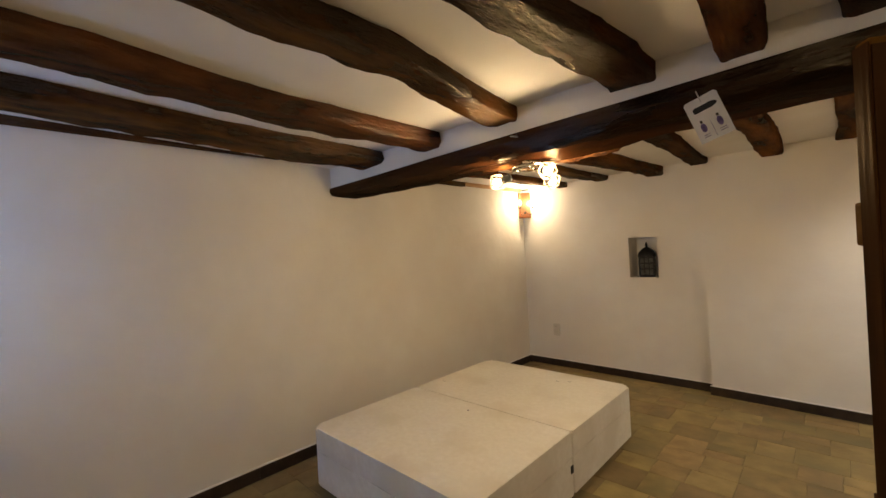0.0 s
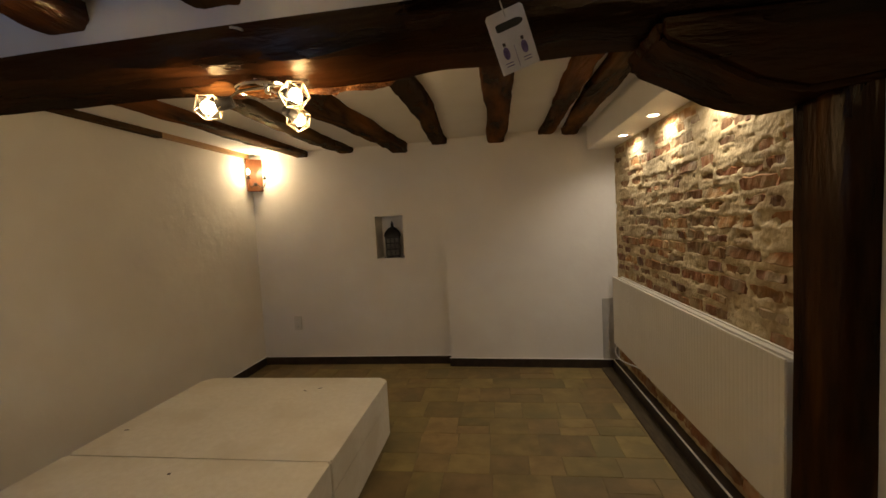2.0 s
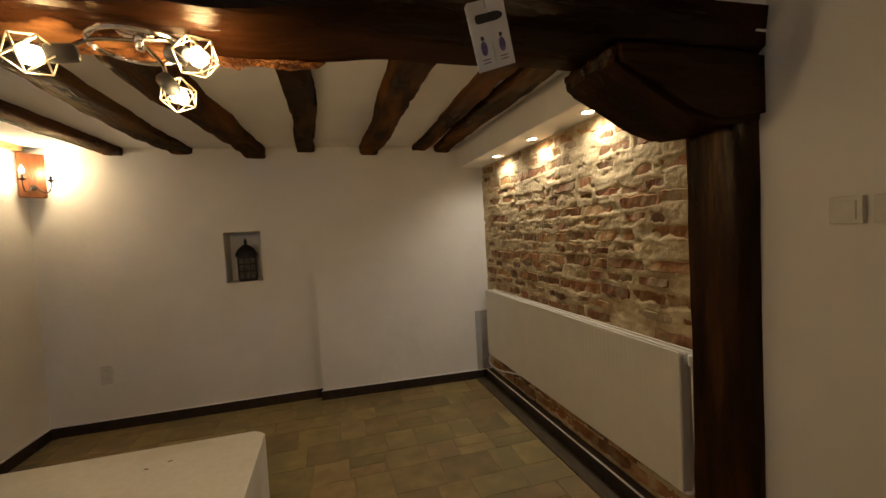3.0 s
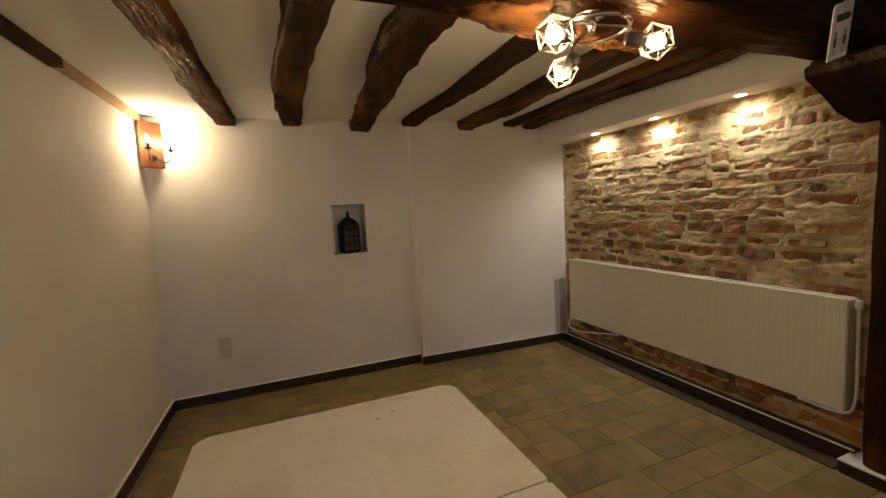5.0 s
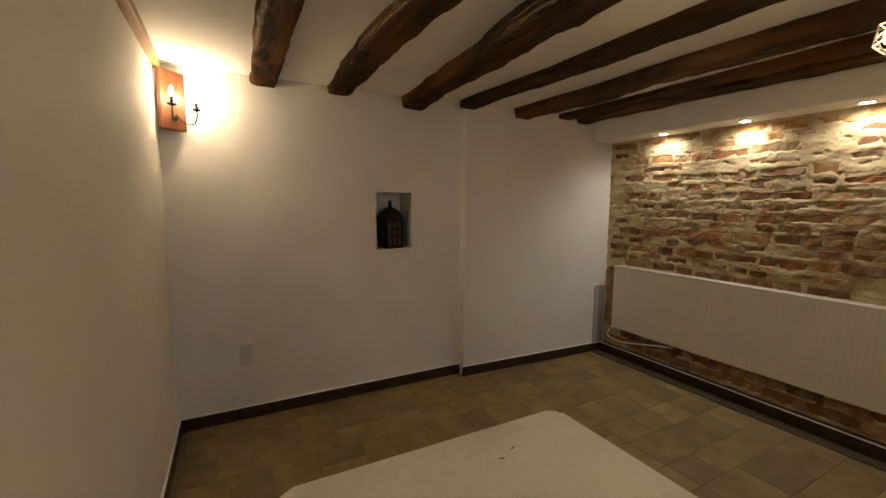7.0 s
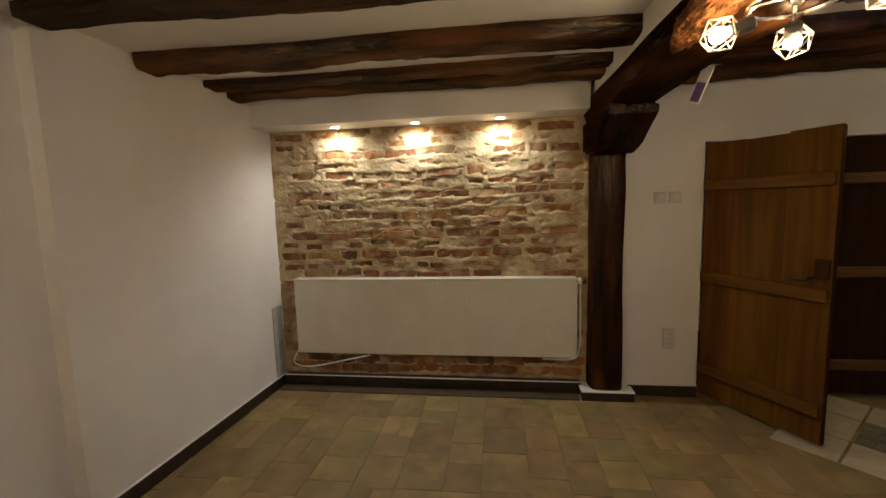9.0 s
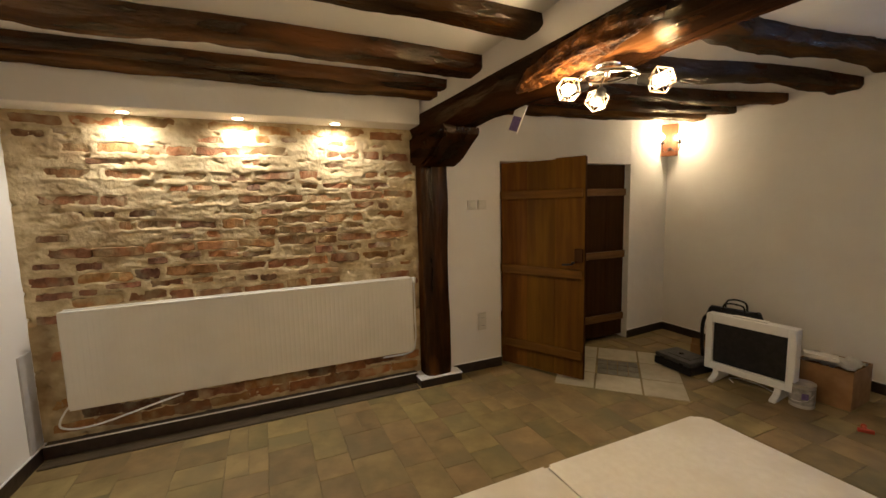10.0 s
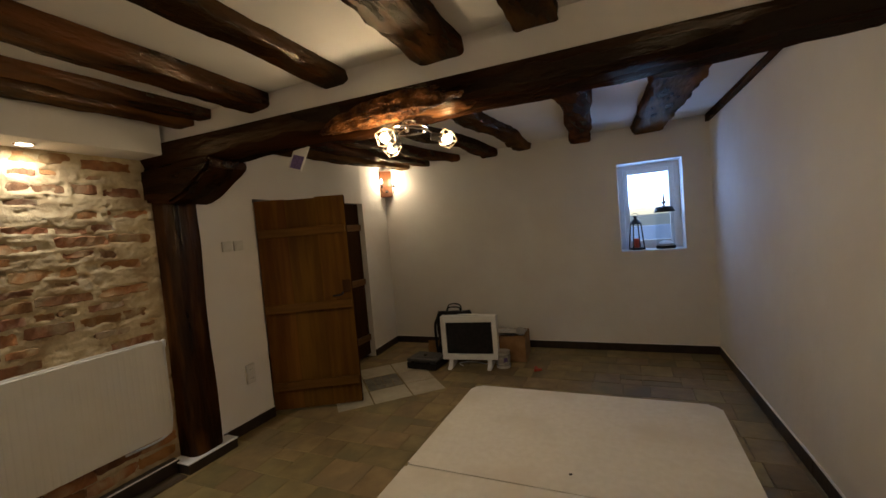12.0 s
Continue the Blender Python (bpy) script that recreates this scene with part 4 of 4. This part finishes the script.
def bag():
    top = thing("black_bag", pose(-0.13, 0.06, 0, 0, 0, 10) @ Matrix.Diagonal((1.12, 1, 1.11, 1)), "black leather bag with two thin handles behind the heater", "bag")
    bm = bmesh.new()
    rings = []
    for i in range(9):
        t = i / 8
        z = 0.50 * t
        hw = 0.20 * (1 - 0.12 * t) + (0.02 if i == 7 else 0)
        hd = 0.085 * (1 - 0.75 * t ** 2)
        ring = []
        for k in range(20):
            a = 2 * math.pi * k / 20
            j = 1 + 0.10 * noise.noise((math.cos(a) * 2, math.sin(a) * 2, z * 7))
            ring.append(bm.verts.new((hw * math.copysign(abs(math.cos(a)) ** 0.6, math.cos(a)) * j, hd * math.copysign(abs(math.sin(a)) ** 0.7, math.sin(a)) * j, z + (0.03 * noise.noise((k * 0.7, 3.3, 1)) if i == 8 else 0))))
        rings.append(ring)
    for a, b in zip(rings, rings[1:]):
        for k in range(20):
            bm.faces.new((a[k], a[(k + 1) % 20], b[(k + 1) % 20], b[k]))
    bm.faces.new(rings[0][::-1])
    bm.faces.new(rings[-1])
    part("body", bm, BLACK_PLASTIC, top, smooth=True)
    for y, h in ((-0.025, 0.075), (0.025, 0.05)):
        part("handle", tube(bend([(-0.07, y, 0.47), (-0.065, y, 0.5 + h * 0.7), (-0.02, y, 0.5 + h), (0.03, y, 0.5 + h), (0.07, y, 0.5 + h * 0.65), (0.075, y, 0.47)]), 0.007, 8), BLACK_PLASTIC, top, "thin dark handle", smooth=True)
    part("strap", tube(bend([(0.17, 0.02, 0.45), (0.2, 0.06, 0.38), (0.2, 0.07, 0.2), (0.19, 0.06, 0.05)]), 0.014, 8), BLACK_PLASTIC, top, smooth=True)


bag()


def carton(name, m, w, d, h, label, flaps):
    top = thing(name, m, label, "cardboard box")
    t = 0.006
    part("side", box(-w, w, -d, -d + t, 0, h), CARD, top)
    part("side", box(-w, w, d - t, d, 0, h), CARD, top)
    part("side", box(-w, -w + t, -d + t, d - t, 0, h), CARD, top)
    part("side", box(w - t, w, -d + t, d - t, 0, h), CARD, top)
    part("bottom", box(-w + t, w - t, -d + t, d - t, 0, t), CARD, top)
    for y, a in flaps:
        bm = box(-w + 0.004, w - 0.004, 0, d * 0.95, 0, 0.005)
        moved(bm, pose(0, y, h, a, 0, 0))
        part("flap", bm, CARD, top)
    return top


carton("open_carton", pose(-0.755, -0.10, 0, 0, 0, 4), 0.165, 0.17, 0.285, "open brown cardboard box full of packing by the wall", [])
carton("small_carton", pose(0.155, 0.05, 0, 0, 0, 15), 0.075, 0.06, 0.16, "small torn brown carton beside the bag", [(0.055, 100)])
# packing in the carton
pk = mesh_object("packing_sheet", bmesh.new(), PAPER)
bm = bmesh.new()
grid = [[bm.verts.new((-0.15 + 0.3 * i / 12, -0.14 + 0.28 * j / 12, 0.29 + 0.045 * noise.noise((i * 0.45, j * 0.45, 2)) + 0.02 * noise.noise((i * 1.3, j * 1.3, 7)))) for j in range(13)] for i in range(13)]
for i in range(12):
    for j in range(12):
        bm.faces.new((grid[i][j], grid[i + 1][j], grid[i + 1][j + 1], grid[i][j + 1]))
bmesh.ops.solidify(bm, geom=bm.faces[:], thickness=0.004)
bm.to_mesh(pk.data)
pk.data.shade_smooth()
pk.matrix_world = pose(-0.755, -0.10, 0.0, 0, 0, 4)
tagged(pk, "crumpled pale packing sheet in the open carton", "packing")
tagged(mesh_object("paper_stack", moved(box(-0.10, 0.10, -0.07, 0.07, 0, 0.03, bevel=0.003), pose(-0.71, -0.01, 0.31, 6, -4, 25)), PAPER), "pale papers and film lying on the carton", "papers")


def paint_can():
    top = thing("paint_can", pose(-0.725, 0.235, 0), "pale metal paint can with a printed label on the floor", "paint can")
    part("body", lathe([(0.074, 0.0), (0.076, 0.003), (0.074, 0.008), (0.074, 0.16), (0.077, 0.165), (0.077, 0.172), (0.066, 0.173), (0.064, 0.166), (0.01, 0.166)], 28), TIN, top, smooth=True)
    bm = lathe([(0.0748, 0.025), (0.0748, 0.145)], 28)
    bmesh.ops.delete(bm, geom=[f for f in bm.faces if len(f.verts) > 4], context="FACES")
    sticker = part("label", bm, CAN_LABEL, top, "worn grey printed label", smooth=True)
    part("print_patch", moved(box(-0.02, 0.02, -0.0015, 0.0015, 0.07, 0.115), pose(-0.045, 0.0618, 0, 0, 0, 36)), PURPLE, sticker, "dark printed patch")
    part("handle", tube(bend([(0.077, 0, 0.14), (0.085, 0.03, 0.12), (0.06, 0.078, 0.07), (0, 0.092, 0.055), (-0.06, 0.078, 0.07), (-0.085, 0.03, 0.12), (-0.077, 0, 0.14)]), 0.002, 6), TIN, top)


paint_can()


def red_valve():
    top = thing("red_tap_piece", pose(-1.10, 0.30, 0.0, 0, 0, 30), "small red plastic tap piece lying on the floor", "plastic part")
    part("stem", moved(lathe([(0.012, 0), (0.012, 0.05), (0.016, 0.052), (0.016, 0.062), (0.010, 0.064)], 14), pose(0, 0, 0.016, 90)), RED, top, smooth=True)
    part("crossbar", box(-0.04, 0.04, -0.012, 0.012, 0.0, 0.024, bevel=0.005), RED, top)


red_valve()


# ---- grey patch beside the radiator ----
setting(mesh_object("grey_patch", moved(box(0.83, 0.972, -0.004, 0.03, 0.09, 0.70, bevel=0.002, segs=1), pose(0, YJ1 + 0.003, 0)), GREY_PLASTER), "grey patch low on the wall by the radiator", "plaster patch")

# ---- brick wall pieces ----
rng = random.Random(4)
WALL = bpy.data.objects["wall_brick"]
# courses of long bricks, with rows of broken pieces between them: (y, z, length, height, long, cover)
PIECES = []
for course in range(13):
    z_main = 0.150 + 0.163 * course
    for broken in (False, True):
        z0 = z_main + (0.083 if broken else 0.0)
        if z0 > 2.125:
            continue
        y = 2.60 + rng.uniform(0, 0.12)
        while y < YJ1 - 0.05:
            size = rng.choice((0.07, 0.09, 0.11, 0.13, 0.17)) if broken else rng.choice((0.12, 0.2, 0.23, 0.25, 0.27, 0.29))
            high = max(0.0, min(1.0, (z0 - 1.25) / 0.5))
            height = rng.uniform(0.022, 0.040) if broken else rng.uniform(0.044, 0.058)
            if course == 0:
                size, height = rng.uniform(0.18, 0.28), rng.uniform(0.058, 0.070)
            if y + size > YJ1:
                break
            keep = (0.78 - 0.25 * high) if broken else (0.98 - 0.16 * high)
            if course == 0 or rng.random() < keep:
                z = z0 + 0.022 * noise.noise((y * 1.7, z0 * 3, 2.2)) + rng.uniform(-0.007, 0.007) * (1.8 if broken else 1)
                PIECES.append((y + size / 2, z, size, height, not broken, high))
            y += size + (0.014 if course == 0 else rng.uniform(0.035, 0.10) if broken else rng.uniform(0.022, 0.055))


def mortar_bed():
    """Rough lime mortar, lipped round the bricks, drawn thickly over them near the top."""
    y0, y1, z0, z1 = 2.542, YJ1 + 0.03, 0.04, 2.2
    ny, nz = 330, 300
    ys, zs = np.linspace(y0, y1, ny), np.linspace(z0, z1, nz)
    inside = np.full((nz, ny), 9.0)
    warp_y = np.array([[0.016 * noise.noise((y * 21, z * 21, 3.3)) + 0.01 * noise.noise((y * 55, z * 55, 6.1)) for y in ys] for z in zs])
    warp_z = np.array([[0.012 * noise.noise((y * 15, z * 21, 8.3)) + 0.006 * noise.noise((y * 45, z * 55, 1.1)) for y in ys] for z in zs])
    for y, z, size, height, _, _ in PIECES:
        i0, i1 = np.searchsorted(ys, (y - size / 2 - 0.06, y + size / 2 + 0.06))
        j0, j1 = np.searchsorted(zs, (z - height / 2 - 0.06, z + height / 2 + 0.06))
        gy = np.abs(ys[None, i0:i1] - y + warp_y[j0:j1, i0:i1]) - size / 2
        gz = np.abs(zs[j0:j1, None] - z + warp_z[j0:j1, i0:i1]) - height / 2
        inside[j0:j1, i0:i1] = np.minimum(inside[j0:j1, i0:i1], np.maximum(gy, gz))
    verts = []
    for j, z in enumerate(zs):
        high = max(0.0, min(1.0, (z - 1.25) / 0.5))
        for i, y in enumerate(ys):
            n1 = noise.noise((y * 4.2, z * 8, 1.7))
            n2 = noise.noise((y * 10, z * 30, 4.1))
            n3 = noise.noise((y * 42, z * 55, 9.3))
            n4 = noise.noise((y * 6.5, z * 15, 12.9))
            d = inside[j, i]
            rim = max(0.0, min(1.0, (d + 0.004) / 0.012))
            lip = math.exp(-((d - 0.012) / 0.010) ** 2) * (0.5 + 0.8 * n2)
            proud = -0.007 + 0.008 * rim + 0.0015 * lip + 0.004 * n1 + 0.0030 * n2 + 0.0030 * n3 + 0.006 * high * max(0.0, 0.2 + 1.5 * n4)
            hole = max(0.0, -0.42 - n2 - 0.4 * n3) * 0.05
            verts.append((XBR - max(-0.035, proud - hole), y, z))
    faces = [(j * ny + i, j * ny + i + 1, (j + 1) * ny + i + 1, (j + 1) * ny + i) for j in range(nz - 1) for i in range(ny - 1)]
    me = bpy.data.meshes.new("mortar")
    me.from_pydata(verts, [], faces)
    me.materials.append(MORTAR)
    me.shade_smooth()
    ob = new("mortar", me)
    ob.parent = WALL
    return tagged(ob, "rough pale lime mortar", kind="stuff")


mortar_bed()


def brick_mesh(length, height, seed, mat):
    """A worn brick with an uneven outline and chipped face, its face towards -x."""
    bm = bmesh.new()
    n = 9
    top, bot = [], []
    for k in range(n):
        y = -length / 2 + length * k / (n - 1)
        e = 0.8 if k in (0, n - 1) else 1.0
        top.append((y, height / 2 * e * (1 + 0.45 * noise.noise((seed, k * 0.8, 0)))))
        bot.append((y, -height / 2 * e * (1 + 0.45 * noise.noise((seed, k * 0.8, 5)))))
    line = top + bot[::-1]
    front = []
    for f, dx in ((1.0, 0.05), (1.0, 0.007), (0.92, 0.0)):
        front.append([bm.verts.new((dx + 0.012 * noise.noise((seed + 3, y * 16, z * 24)), y * (1 - (1 - f) * 0.3), z * (1 - (1 - f) * 2.0))) for y, z in line])
    m = len(line)
    for a, b in zip(front, front[1:]):
        for k in range(m):
            bm.faces.new((a[k], a[(k + 1) % m], b[(k + 1) % m], b[k]))
    last = front[-1]
    for k in range(n - 1):
        bm.faces.new((last[k], last[k + 1], last[m - 2 - k], last[m - 1 - k]))
    me = bpy.data.meshes.new("brick")
    bmesh.ops.recalc_face_normals(bm, faces=bm.faces)
    bm.to_mesh(me)
    bm.free()
    me.materials.append(mat)
    return me


SHAPES = {}
for y, z, size, height, whole, high in PIECES:
    dark = rng.random() < (0.14 if whole else 0.45)
    key = (round(size, 2), round(height * 2, 2) / 2, dark, rng.randrange(3))
    if key not in SHAPES:
        SHAPES[key] = brick_mesh(key[0] + 0.022, key[1] + 0.014, 2.3 * len(SHAPES), DARK_BRICK if dark else BRICK)
    ob = new("brick", SHAPES[key])
    ob.parent = WALL
    ob.matrix_world = pose(XBR + rng.uniform(-0.006, 0.003) + 0.003 * high, y, z, rng.uniform(-2.2, 2.2), rng.uniform(-4, 4), rng.uniform(-1.5, 1.5))


# ---- floor stones ----
INLAY = pose(0.386, 1.598, 0, 0, 0, math.degrees(math.atan2(-0.69, -0.72)))


def slab(name, corners, mat, parent, z_top, edge=0.0028, tilt=0.0):
    """A stone slab from its corners in plan, with worn edges; its origin at the middle."""
    cx, cy = sum(p[0] for p in corners) / len(corners), sum(p[1] for p in corners) / len(corners)
    bm = bmesh.new()
    rings = []
    for inset, z in ((0, -0.03), (0, -edge), (edge, 0)):
        ring = []
        for k, (x, y) in enumerate(corners):
            dx, dy = x - cx, y - cy
            r = max(1e-4, math.hypot(dx, dy))
            ring.append(bm.verts.new((dx * (1 - inset * 1.3 / r), dy * (1 - inset * 1.3 / r), z + tilt * (dx * 0.6 + dy))))
        rings.append(ring)
    n = len(corners)
    for a, b in zip(rings, rings[1:]):
        for k in range(n):
            bm.faces.new((a[k], a[(k + 1) % n], b[(k + 1) % n], b[k]))
    bm.faces.new(rings[0][::-1])
    bm.faces.new(rings[-1])
    ob = mesh_object(name, bm, mat)
    ob.parent = parent
    ob.matrix_world = pose(cx, cy, z_top)
    return ob


rng = random.Random(11)
y = YD
while y < YB - 0.02:
    h = min(rng.uniform(0.20, 0.29), YB - y)
    if YB - y - h < 0.12:
        h = YB - y
    x = XA + rng.uniform(-0.12, 0.0)
    end = XBR
    while x < end:
        w = rng.uniform(0.17, 0.35)
        if end - x - w < 0.1:
            w = end - x
        g = 0.0014
        j = lambda: rng.uniform(-0.0045, 0.0045)
        x0, x1 = max(x, XA), min(x + w, end)
        cells = [(y, y + h)]
        if rng.random() < 0.14 and h > 0.22:
            cut = y + h * rng.uniform(0.42, 0.58)
            cells = [(y, cut), (cut, y + h)]
        if x1 - x0 > 0.05:
            for a, b in cells:
                pts = [(x0 + g + j(), a + g + j()), ((x0 + x1) / 2 + j(), a + g + j() * 0.6), (x1 - g + j(), a + g + j()), (x1 - g + j() * 0.6, (a + b) / 2 + j()), (x1 - g + j(), b - g + j()), ((x0 + x1) / 2 + j(), b - g + j() * 0.6), (x0 + g + j(), b - g + j()), (x0 + g + j() * 0.6, (a + b) / 2)]
                slab("stone", pts, STONE, floor, rng.uniform(-0.0015, 0.0), tilt=rng.uniform(-0.004, 0.004))
        x += w
    y += h
# pale inlay by the door
cols = ((0.0, 0.31), (0.325, 0.675), (0.69, 1.0))
for i, (u0, u1) in enumerate(cols):
    for k, (v0, v1) in enumerate(cols):
        if (i, k) == (1, 1):
            for a in range(4):
                for b in range(3):
                    us, vs = (u1 - u0) / 4, (v1 - v0) / 3
                    q = [(u0 + us * a + 0.004, v0 + vs * b + 0.004), (u0 + us * (a + 1) - 0.004, v0 + vs * b + 0.004), (u0 + us * (a + 1) - 0.004, v0 + vs * (b + 1) - 0.004), (u0 + us * a + 0.004, v0 + vs * (b + 1) - 0.004)]
                    slab("tile", [tuple((INLAY @ Vector((*p, 0)))[:2]) for p in q], GREY_TILE, floor, 0.004, 0.002)
        else:
            q = [(u0, v0), (u1, v0), (u1, v1), (u0, v1)]
            slab("tile", [tuple((INLAY @ Vector((*p, 0)))[:2]) for p in q], PALE_TILE, floor, 0.005, 0.003)
